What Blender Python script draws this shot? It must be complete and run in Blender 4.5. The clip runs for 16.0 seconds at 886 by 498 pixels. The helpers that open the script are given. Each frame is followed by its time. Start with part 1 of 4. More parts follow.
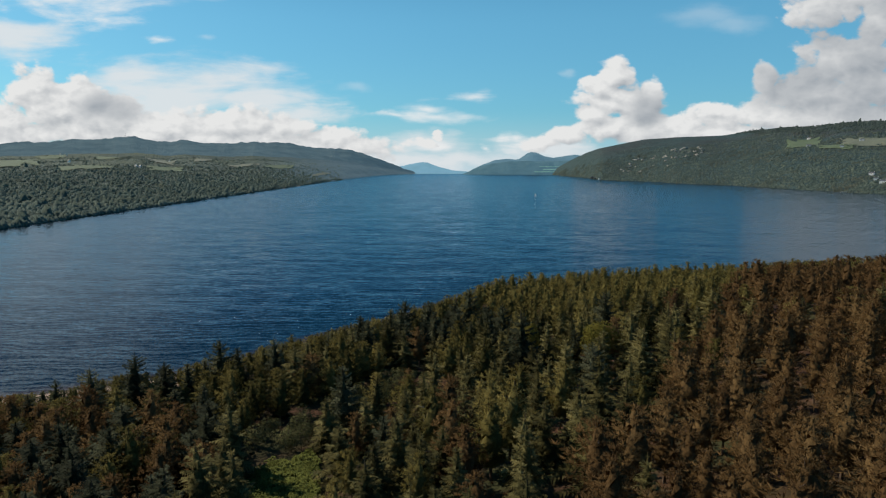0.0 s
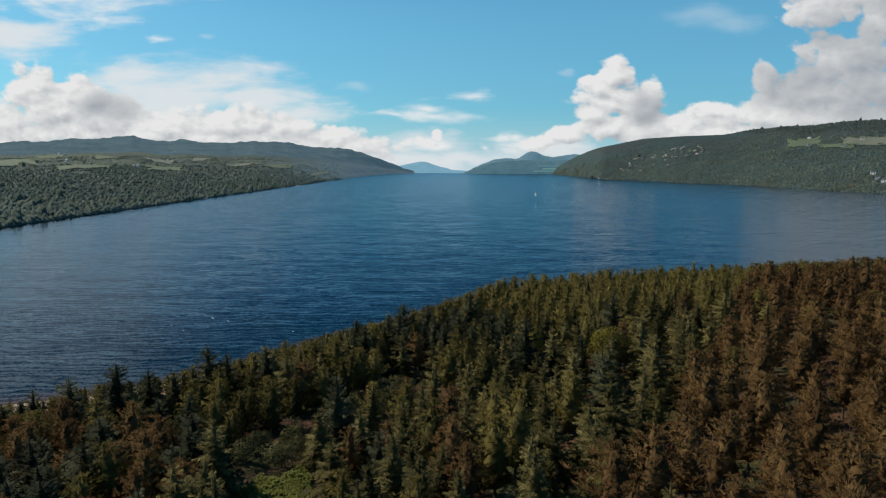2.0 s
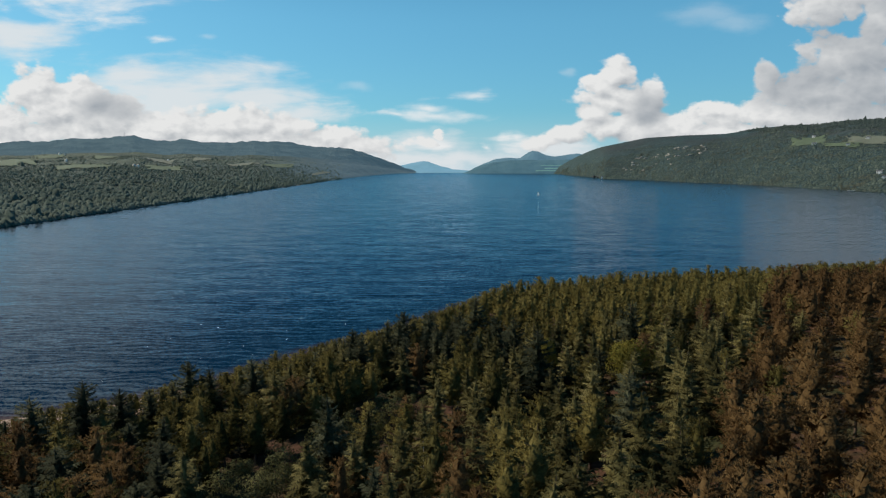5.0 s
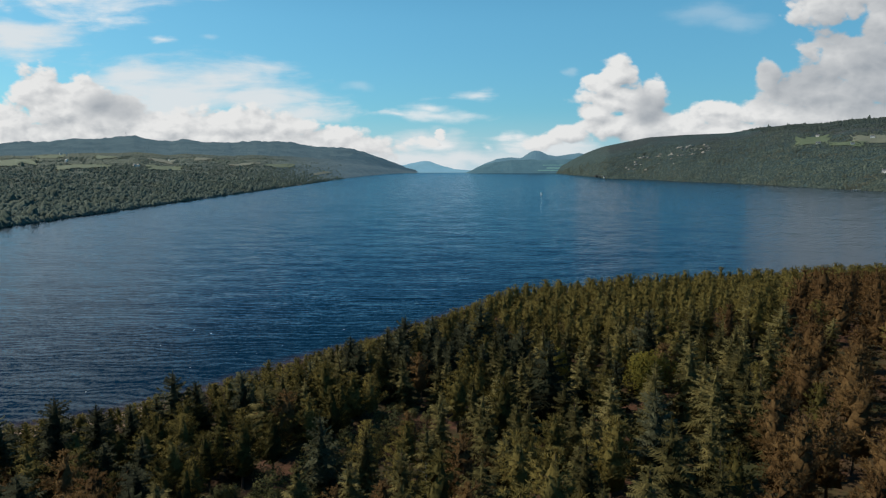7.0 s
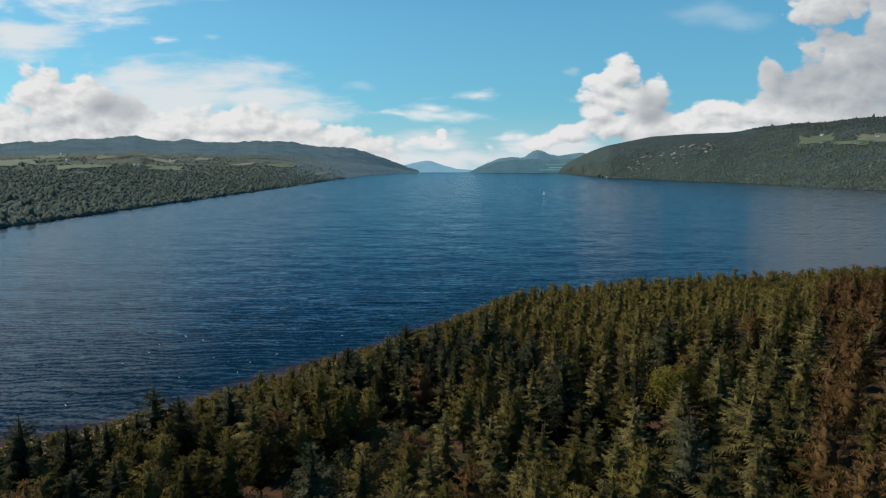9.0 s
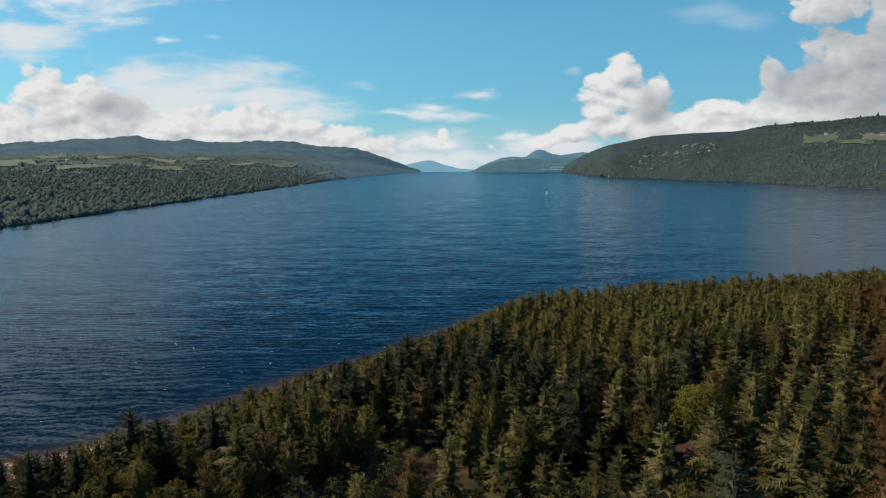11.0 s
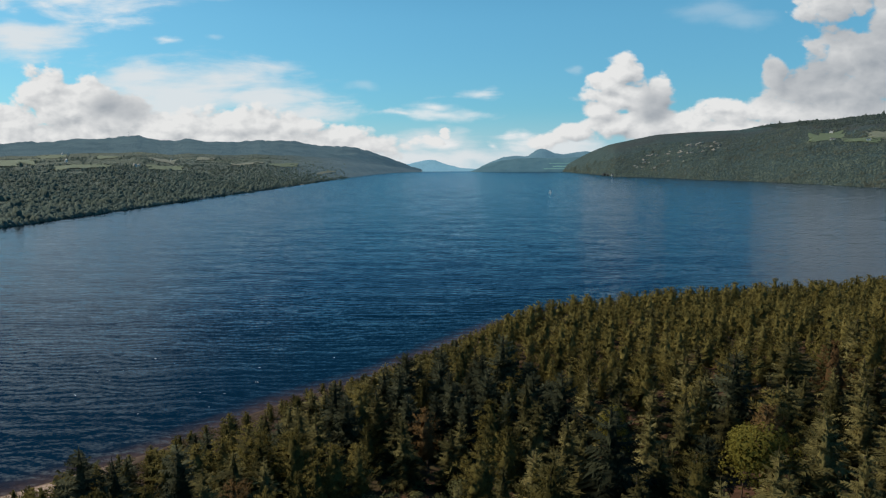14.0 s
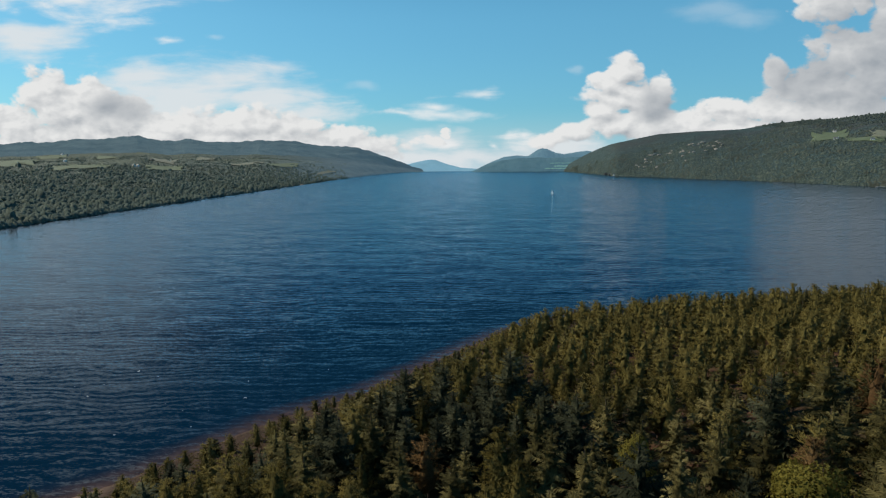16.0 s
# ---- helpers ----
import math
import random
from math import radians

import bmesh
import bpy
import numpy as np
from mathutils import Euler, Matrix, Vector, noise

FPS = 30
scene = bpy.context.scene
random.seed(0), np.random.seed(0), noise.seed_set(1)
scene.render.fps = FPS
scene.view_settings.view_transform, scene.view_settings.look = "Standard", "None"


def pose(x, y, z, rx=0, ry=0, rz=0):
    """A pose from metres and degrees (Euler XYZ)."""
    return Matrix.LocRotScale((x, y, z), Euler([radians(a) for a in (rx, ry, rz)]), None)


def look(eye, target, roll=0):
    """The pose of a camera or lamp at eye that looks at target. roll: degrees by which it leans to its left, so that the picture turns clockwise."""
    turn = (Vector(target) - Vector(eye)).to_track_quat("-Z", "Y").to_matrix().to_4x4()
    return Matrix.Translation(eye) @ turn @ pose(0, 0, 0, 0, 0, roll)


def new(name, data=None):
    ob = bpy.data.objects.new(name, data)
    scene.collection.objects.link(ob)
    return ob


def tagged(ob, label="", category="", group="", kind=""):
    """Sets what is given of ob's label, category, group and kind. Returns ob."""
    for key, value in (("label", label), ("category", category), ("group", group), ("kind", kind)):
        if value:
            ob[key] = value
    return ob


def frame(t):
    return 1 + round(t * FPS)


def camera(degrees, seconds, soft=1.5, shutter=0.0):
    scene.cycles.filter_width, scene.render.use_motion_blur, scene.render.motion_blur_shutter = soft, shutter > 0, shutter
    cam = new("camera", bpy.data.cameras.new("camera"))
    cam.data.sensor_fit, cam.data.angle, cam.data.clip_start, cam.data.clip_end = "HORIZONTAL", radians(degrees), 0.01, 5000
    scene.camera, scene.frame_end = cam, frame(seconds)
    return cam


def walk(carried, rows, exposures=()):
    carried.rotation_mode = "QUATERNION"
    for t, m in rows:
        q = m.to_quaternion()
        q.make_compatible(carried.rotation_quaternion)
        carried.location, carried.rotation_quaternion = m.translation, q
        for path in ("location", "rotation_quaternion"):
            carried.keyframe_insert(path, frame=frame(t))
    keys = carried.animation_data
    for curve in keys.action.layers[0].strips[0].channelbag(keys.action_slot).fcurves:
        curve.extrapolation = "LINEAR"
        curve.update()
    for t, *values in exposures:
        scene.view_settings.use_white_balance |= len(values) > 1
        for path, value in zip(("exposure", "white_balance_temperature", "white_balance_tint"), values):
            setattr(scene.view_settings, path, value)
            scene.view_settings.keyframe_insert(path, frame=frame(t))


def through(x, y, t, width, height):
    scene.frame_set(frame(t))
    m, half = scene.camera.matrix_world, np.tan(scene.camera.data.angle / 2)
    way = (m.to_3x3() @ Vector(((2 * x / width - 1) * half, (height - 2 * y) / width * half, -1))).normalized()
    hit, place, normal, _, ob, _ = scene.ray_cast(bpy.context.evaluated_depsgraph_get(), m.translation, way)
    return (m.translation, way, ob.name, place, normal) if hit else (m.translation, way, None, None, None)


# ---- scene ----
# ---- camera and its flight: seconds, place, heading, tilt, lean ----
cam = camera(70, 16.0, soft=1.25)
FLIGHT = [
    (0, (1.152, -1.259, 62.796), 0.056, -7.538, 0.128),
    (1, (1.108, 2.643, 62.535), 0.015, -7.568, 0.125),
    (2, (1.037, 6.932, 62.271), 0.011, -7.587, 0.115),
    (3, (0.928, 11.525, 61.995), 0.036, -7.598, 0.099),
    (4, (0.776, 16.356, 61.701), 0.083, -7.606, 0.079),
    (5, (0.583, 21.373, 61.394), 0.146, -7.611, 0.054),
    (6, (0.354, 26.538, 61.082), 0.220, -7.616, 0.025),
    (7, (0.098, 31.823, 60.775), 0.299, -7.622, -0.005),
    (8, (-0.174, 37.210, 60.485), 0.380, -7.631, -0.038),
    (9, (-0.450, 42.689, 60.226), 0.459, -7.642, -0.072),
    (10, (-0.719, 48.254, 60.009), 0.535, -7.656, -0.107),
    (11, (-0.971, 53.904, 59.839), 0.605, -7.671, -0.143),
    (12, (-1.199, 59.640, 59.720), 0.668, -7.689, -0.179),
    (13, (-1.400, 65.460, 59.649), 0.724, -7.705, -0.216),
    (14, (-1.575, 71.362, 59.611), 0.773, -7.720, -0.254),
    (15, (-1.734, 77.341, 59.586), 0.816, -7.730, -0.291),
    (16, (-1.893, 83.385, 59.539), 0.856, -7.731, -0.330),
]
walk(cam, [(t, pose(*eye, 90 + tilt, 0, heading) @ pose(0, 0, 0, 0, 0, lean)) for t, eye, heading, tilt, lean in FLIGHT])

# ---- world, sun and exposure ----
SUN_AZ, SUN_EL = -64.0, 38.0
SKY_STRENGTH = 0.11
scene.view_settings.exposure = 0.0


def build_world():
    world = bpy.data.worlds.new("sky")
    scene.world = world
    world.use_nodes = True
    nt = world.node_tree
    nt.nodes.clear()
    N, L = nt.nodes.new, nt.links.new

    def link(value, socket):
        if isinstance(value, (int, float)):
            socket.default_value = value
        else:
            L(value, socket)

    def m(op, a, b=0.0, c=0.0, clamp=False):
        n = N("ShaderNodeMath")
        n.operation, n.use_clamp = op, clamp
        for i, v in enumerate((a, b, c)):
            link(v, n.inputs[i])
        return n.outputs[0]

    def vm(op, a, b):
        n = N("ShaderNodeVectorMath")
        n.operation = op
        for i, v in enumerate((a, b)):
            if isinstance(v, tuple):
                n.inputs[i].default_value = v
            else:
                L(v, n.inputs[i])
        return n.outputs["Value" if op == "LENGTH" else "Vector"]

    def fbm(vec, scale, detail, rough=0.55, dist=0.0):
        n = N("ShaderNodeTexNoise")
        n.inputs["Scale"].default_value, n.inputs["Detail"].default_value = scale, detail
        n.inputs["Roughness"].default_value, n.inputs["Distortion"].default_value = rough, dist
        L(vec, n.inputs["Vector"])
        return n.outputs["Fac"]

    def step(a, lo, hi):
        n = N("ShaderNodeMapRange")
        n.interpolation_type = "SMOOTHSTEP"
        n.inputs["From Min"].default_value, n.inputs["From Max"].default_value = lo, hi
        L(a, n.inputs["Value"])
        return n.outputs[0]

    def mix(fac, a, b):
        n = N("ShaderNodeMix")
        n.data_type = "RGBA"
        link(fac, n.inputs[0])
        for i, v in ((6, a), (7, b)):
            if isinstance(v, tuple):
                n.inputs[i].default_value = (*v, 1)
            else:
                L(v, n.inputs[i])
        return n.outputs[2]

    sky = N("ShaderNodeTexSky")
    sky.sky_type, sky.sun_disc = "NISHITA", False
    sky.sun_elevation, sky.sun_rotation = radians(SUN_EL), radians(SUN_AZ)
    sky.altitude, sky.air_density, sky.dust_density, sky.ozone_density = 60, 1.0, 0.6, 2.0

    way = N("ShaderNodeSeparateXYZ")
    L(N("ShaderNodeTexCoord").outputs["Generated"], way.inputs[0])
    ahead = m("MAXIMUM", way.outputs["Y"], 0.04)
    u, v = m("DIVIDE", way.outputs["X"], ahead), m("DIVIDE", way.outputs["Z"], ahead)
    comb = N("ShaderNodeCombineXYZ")
    L(u, comb.inputs[0])
    L(m("MULTIPLY", v, 1.5), comb.inputs[1])
    spot = comb.outputs[0]
    wisp = N("ShaderNodeTexNoise")
    wisp.inputs["Scale"].default_value, wisp.inputs["Detail"].default_value = 13.0, 5.0
    L(spot, wisp.inputs["Vector"])
    bent = vm("ADD", spot, vm("MULTIPLY", vm("SUBTRACT", wisp.outputs["Color"], (0.5, 0.5, 0.5)), (0.10, 0.05, 0)))

    def billow(where):
        heads = N("ShaderNodeTexVoronoi")
        heads.feature = "SMOOTH_F1"
        heads.inputs["Scale"].default_value, heads.inputs["Smoothness"].default_value = 26.0, 0.35
        heads.inputs["Detail"].default_value, heads.inputs["Roughness"].default_value = 2.0, 0.5
        L(vm("ADD", where, vm("MULTIPLY", vm("SUBTRACT", wisp.outputs["Color"], (0.5, 0.5, 0.5)), (0.05, 0.05, 0))), heads.inputs["Vector"])
        round_ = m("MULTIPLY_ADD", heads.outputs["Distance"], -0.30, 0.235)
        return m("ADD", round_, m("MULTIPLY_ADD", fbm(where, 11.0, 6.0, 0.55, 0.2), 0.5, m("MULTIPLY", fbm(where, 27.0, 8.0, 0.6, 0.1), 0.5)))

    big = billow(spot)
    lit_side = billow(vm("ADD", spot, (-0.008, 0.014, 0)))
    streak = fbm(vm("MULTIPLY", spot, (0.35, 1.0, 1.0)), 16.0, 8.0, 0.6, 0.3)

    def heap(puffs, where=None):
        """The nearest puff's closeness: 1 in its middle, 0 on its edge. Puffs: across, up, half width, half height."""
        out = None
        for cu, cv, ru, rv in puffs:
            d = vm("MULTIPLY", vm("SUBTRACT", where or spot, (cu, 1.5 * cv, 0)), (1 / ru, 1 / (1.5 * rv), 0))
            f = m("SUBTRACT", 1.0, vm("LENGTH", d, (0, 0, 0)))
            out = f if out is None else m("MAXIMUM", out, f)
        return out

    CUMULUS_LEFT = [(-.63, .11, .05, .052), (-.56, .102, .06, .042), (-.515, .088, .055, .036), (-.595, .085, .09, .05), (-.54, .072, .07, .045), (-.68, .06, .06, .05), (-.43, .055, .11, .034), (-.33, .062, .11, .032),
                    (-.245, .058, .06, .024), (-.47, .045, .16, .03), (-.17, .04, .055, .024), (-.78, .06, .1, .07), (-.63, .045, .09, .03), (-.27, .032, .15, .03), (-.14, .026, .07, .02), (-.4, .03, .2, .03), (-.585, .055, .07, .04)]
    CUMULUS_MID = [(-.014, .044, .018, .010), (-.03, .035, .022, .010), (.255, .055, .05, .02)]
    CUMULUS_TOWER = [(.264, .138, .040, .034), (.236, .122, .032, .020), (.262, .1, .066, .036), (.295, .09, .05, .034), (.32, .108, .024, .034), (.23, .08, .036, .022),
                     (.255, .06, .07, .026), (.19, .046, .05, .018), (.155, .036, .04, .016), (.3, .055, .06, .024)]
    CUMULUS_RIGHT = [(.41, .05, .13, .03), (.33, .06, .06, .028), (.365, .062, .075, .024), (.425, .08, .055, .022), (.495, .078, .08, .026), (.585, .07, .1, .034), (.665, .068, .06, .04),
                     (.495, .132, .024, .034), (.56, .11, .1, .036), (.66, .12, .07, .045), (.8, .1, .12, .09), (.37, .055, .05, .03), (.62, .1, .08, .04), (.425, .067, .05, .03)]
    CLOUD_TOP = [(.625, .165, .105, .05), (.58, .232, .09, .03), (.665, .215, .06, .06), (.76, .2, .12, .09), (.74, .31, .16, .07), (.9, .36, .2, .14), (.62, .29, .15, .08), (.72, .42, .24, .14), (.74, .34, .26, .13)]
    THIN = [(-.083, .036, .016, .012), (-.125, .03, .034, .014), (.105, .04, .024, .014), (.112, .028, .04, .012), (.062, .03, .012, .008), (-.02, .03, .045, .012), (-.545, .236, .12, .026), (-.505, .216, .055, .016), (-.6, .25, .1, .02), (-.69, .24, .05, .02), (-.437, .193, .03, .009), (-.66, .232, .05, .015),
            (.043, .105, .046, .012), (-.03, .088, .052, .014), (-.02, .075, .12, .014),  (-.09, .076, .05, .007)]
    FAINT = [(-.302, .149, .02, .009), (-.14, .12, .032, .009), (-.362, .198, .02, .005), (.185, .138, .016, .008), (.4, .226, .08, .022), (.44, .215, .06, .02), (-.27, .138, .02, .012), (-.2, .092, .07, .004)]
    # puffs centred above 0.28 lie out of view, added to pale the left water
    VEIL = [(-.48, .135, .09, .03), (-.42, .108, .2, .06), (-.3, .1, .12, .026), (-.22, .075, .1, .024), (-.8, .42, .42, .17), (-.76, .32, .4, .11), (-.75, .30, .45, .07), (-.62, .36, .25, .08), (-.66, .29, .2, .05), (-.66, .195, .1, .035), (-.66, .18, .08, .025), (-.03, .032, .07, .02), (0.0, .008, .28, .02), (.16, .024, .1, .024)]
    cum, sunward = None, None
    for puffs in (CUMULUS_LEFT, CUMULUS_MID, CUMULUS_TOWER, CUMULUS_RIGHT, CLOUD_TOP):
        h = heap(puffs, bent if puffs is CUMULUS_MID else None)
        cum = h if cum is None else m("MAXIMUM", cum, h)
        h = heap([(cu + 0.014, cv - 0.016, ru, rv) for cu, cv, ru, rv in puffs])
        sunward = h if sunward is None else m("MAXIMUM", sunward, h)
    edge = m("ADD", m("MULTIPLY", cum, 1.3), m("MULTIPLY", m("SUBTRACT", big, 0.5), 2.3))
    cum_mask = step(edge, -0.02, 0.40)
    thin_mask = m("MULTIPLY", step(m("ADD", heap(THIN, bent), m("MULTIPLY", m("SUBTRACT", streak, 0.5), 3.4)), 0.0, 1.3), 0.85)
    veil_mask = m("MULTIPLY", step(m("ADD", heap(VEIL, bent), m("MULTIPLY", m("SUBTRACT", streak, 0.5), 2.4)), -0.2, 0.8), 0.92)
    faint_mask = m("MULTIPLY", step(m("ADD", heap(FAINT, bent), m("MULTIPLY", m("SUBTRACT", streak, 0.5), 1.6)), -0.1, 1.0), 0.24)
    GREY = [(.55, .13, .14, .06), (.66, .1, .16, .07), (.61, .2, .12, .06), (.71, .23, .1, .07), (-.52, .09, .06, .03), (.315, .085, .04, .04), (.66, .155, .1, .05), (.6, .1, .1, .02), (.69, .1, .05, .03)]
    grey = step(m("ADD", heap(GREY), m("MULTIPLY", m("SUBTRACT", big, 0.5), 1.2)), -0.15, 0.8)
    relief = m("MULTIPLY_ADD", m("SUBTRACT", big, lit_side), 1.5, 0.75)
    relief = m("MULTIPLY_ADD", m("SUBTRACT", cum, sunward), 0.5, relief, clamp=True)
    bright = m("MULTIPLY", relief, m("MULTIPLY_ADD", grey, -0.62, 1.0), clamp=True)
    cloud = mix(bright, (0.28, 0.32, 0.365), (0.79, 0.795, 0.79))
    horizon = m("MULTIPLY", step(v, 0.09, -0.02), 0.75)
    up = step(way.outputs["Z"], 0.20, 0.42)
    blue = N("ShaderNodeVectorMath")
    blue.operation = "SCALE"
    L(sky.outputs[0], blue.inputs[0])
    blue.inputs["Scale"].default_value = SKY_STRENGTH
    tint = mix(1.0, blue.outputs[0], (1, 1, 1))
    tint.node.blend_type = "MULTIPLY"
    tint.node.inputs[7].default_value = (0.56, 0.98, 1.02, 1)
    clear = mix(0.5, tint, (0.115, 0.42, 0.67))
    clear = mix(m("MULTIPLY", up, 0.9), clear, (0.024, 0.145, 0.33))
    air = mix(horizon, clear, (0.48, 0.66, 0.76))
    air = mix(faint_mask, air, (0.76, 0.80, 0.82))
    air = mix(veil_mask, air, (0.73, 0.765, 0.785))
    air = mix(thin_mask, air, (0.84, 0.85, 0.85))
    air = mix(cum_mask, air, cloud)
    bg = N("ShaderNodeBackground")
    L(air, bg.inputs["Color"])
    bg.inputs["Strength"].default_value = 1.0
    L(bg.outputs[0], N("ShaderNodeOutputWorld").inputs[0])


build_world()
sun = new("sun", bpy.data.lights.new("sun", "SUN"))
sun.data.energy, sun.data.angle, sun.data.color = 5.0, radians(0.6), (1.0, 0.89, 0.72)
_az, _el = radians(SUN_AZ), radians(SUN_EL)
sun.matrix_world = look((0, 0, 300), (-math.sin(_az) * math.cos(_el), -math.cos(_az) * math.cos(_el), 300 - math.sin(_el)))


# ---- materials ----
def material(name, rough=0.8, spec=0.3):
    mat = bpy.data.materials.new(name)
    mat.use_nodes = True
    nt = mat.node_tree
    b = nt.nodes["Principled BSDF"]
    b.inputs["Roughness"].default_value = rough
    b.inputs["Specular IOR Level"].default_value = spec
    return mat, nt, b


def noise_node(nt, scale, detail=4.0, rough=0.55, vec=None, stretch=None):
    n = nt.nodes.new("ShaderNodeTexNoise")
    n.inputs["Scale"].default_value, n.inputs["Detail"].default_value, n.inputs["Roughness"].default_value = scale, detail, rough
    if vec is None:
        vec = nt.nodes.new("ShaderNodeNewGeometry").outputs["Position"]
    if stretch:
        mp = nt.nodes.new("ShaderNodeMapping")
        mp.inputs["Scale"].default_value = stretch[:3]
        if len(stretch) > 3:
            mp.inputs["Rotation"].default_value = (0, 0, radians(stretch[3]))
        nt.links.new(vec, mp.inputs["Vector"])
        vec = mp.outputs[0]
    nt.links.new(vec, n.inputs["Vector"])
    return n.outputs["Fac"]


def ramp(nt, fac, stops):
    r = nt.nodes.new("ShaderNodeValToRGB")
    els = r.color_ramp.elements
    while len(els) < len(stops):
        els.new(0.5)
    for e, (p, c) in zip(els, stops):
        e.position, e.color = p, (*c, 1)
    nt.links.new(fac, r.inputs[0])
    return r.outputs[0]


def blend(nt, fac, a, b, how="MIX"):
    n = nt.nodes.new("ShaderNodeMix")
    n.data_type, n.blend_type = "RGBA", how
    for i, v in ((0, fac), (6, a), (7, b)):
        if isinstance(v, tuple):
            n.inputs[i].default_value = (*v, 1)
        elif isinstance(v, (int, float)):
            n.inputs[i].default_value = v
        else:
            nt.links.new(v, n.inputs[i])
    return n.outputs[2]


def bump(nt, b, height, strength, distance, after=None):
    n = nt.nodes.new("ShaderNodeBump")
    n.inputs["Strength"].default_value, n.inputs["Distance"].default_value = strength, distance
    nt.links.new(height, n.inputs["Height"])
    if after is not None:
        nt.links.new(after, n.inputs["Normal"])
    nt.links.new(n.outputs[0], b.inputs["Normal"])
    return n.outputs[0]


def foliage(name, dark, mid, light, per_piece=0.25, through=0.38, patches=0.17, drift=None):
    """Needles or leaves: a tone for each tree, another for each sprig; some light comes through them."""
    mat, nt, b = material(name, 0.85, 0.06)
    tree = nt.nodes.new("ShaderNodeObjectInfo").outputs["Random"]
    piece = nt.nodes.new("ShaderNodeNewGeometry").outputs["Random Per Island"]
    patch = ramp(nt, noise_node(nt, patches, 3.0), ((0.3, (0, 0, 0)), (0.7, (1, 1, 1))))
    f = blend(nt, per_piece, tree, piece)
    f = blend(nt, 0.4, f, patch)
    col = ramp(nt, f, ((0.22, dark), (0.5, mid), (0.8, light)))
    grain = 0.5 if drift else 2.6
    col = blend(nt, 1.0, col, ramp(nt, noise_node(nt, grain, 4.0, 0.7), ((0.32, (0.6, 0.6, 0.6)), (0.5, (1, 1, 1)), (0.68, (1.35, 1.35, 1.3)))), "MULTIPLY")
    if drift:
        spread = ramp(nt, noise_node(nt, 0.011, 5.0, 0.65), ((0.38, (1, 1, 1)), (0.5, (0.86, 0.86, 0.86)), (0.62, drift)))
        col = blend(nt, 1.0, col, spread, "MULTIPLY")
    nt.links.new(col, b.inputs["Base Color"])
    t = nt.nodes.new("ShaderNodeBsdfTranslucent")
    nt.links.new(col, t.inputs["Color"])
    mx = nt.nodes.new("ShaderNodeMixShader")
    mx.inputs[0].default_value = through
    nt.links.new(b.outputs[0], mx.inputs[1])
    nt.links.new(t.outputs[0], mx.inputs[2])
    nt.links.new(mx.outputs[0], nt.nodes["Material Output"].inputs["Surface"])
    return mat


M_SPRUCE = foliage("spruce_needles", (0.034, 0.032, 0.013), (0.084, 0.075, 0.028), (0.210, 0.179, 0.072), 0.4)
M_DARK_SPRUCE = foliage("dark_spruce_needles", (0.019, 0.023, 0.014), (0.045, 0.050, 0.028), (0.108, 0.112, 0.067), 0.4)
M_PINE = foliage("pine_needles", (0.039, 0.037, 0.012), (0.109, 0.092, 0.028), (0.179, 0.149, 0.050), 0.16)
M_BROWN = foliage("brown_pine_needles", (0.088, 0.052, 0.023), (0.122, 0.075, 0.032), (0.150, 0.096, 0.042), 0.14)
M_LARCH = foliage("larch_needles", (0.063, 0.057, 0.018), (0.104, 0.091, 0.030), (0.159, 0.136, 0.048))
M_LEAF = foliage("leaves", (0.078, 0.070, 0.013), (0.118, 0.104, 0.020), (0.155, 0.136, 0.030))
M_SHRUB = foliage("shrub_leaves", (0.066, 0.067, 0.029), (0.110, 0.110, 0.046), (0.168, 0.163, 0.070))
M_BRACKEN = foliage("bracken", (0.096, 0.110, 0.030), (0.150, 0.168, 0.046), (0.204, 0.218, 0.067))
# far greens made paler and bluer: distance haze put into the colour
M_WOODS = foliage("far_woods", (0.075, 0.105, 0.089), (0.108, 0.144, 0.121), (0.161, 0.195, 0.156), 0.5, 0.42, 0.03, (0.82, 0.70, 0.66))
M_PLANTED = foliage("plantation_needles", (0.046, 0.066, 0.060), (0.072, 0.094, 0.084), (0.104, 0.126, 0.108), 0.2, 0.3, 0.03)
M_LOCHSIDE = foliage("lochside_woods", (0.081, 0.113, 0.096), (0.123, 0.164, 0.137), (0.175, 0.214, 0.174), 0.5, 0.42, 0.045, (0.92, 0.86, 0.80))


def bark_material(name, a, b_):
    mat, nt, b = material(name, 0.9, 0.15)
    nt.links.new(ramp(nt, noise_node(nt, 3.0, 6.0, 0.6, stretch=(1, 1, 0.25)), ((0.3, a), (0.7, b_))), b.inputs["Base Color"])
    return mat


M_BARK = bark_material("bark", (0.05, 0.035, 0.025), (0.15, 0.105, 0.075))
M_DEAD = bark_material("dead_wood", (0.22, 0.19, 0.15), (0.42, 0.38, 0.31))


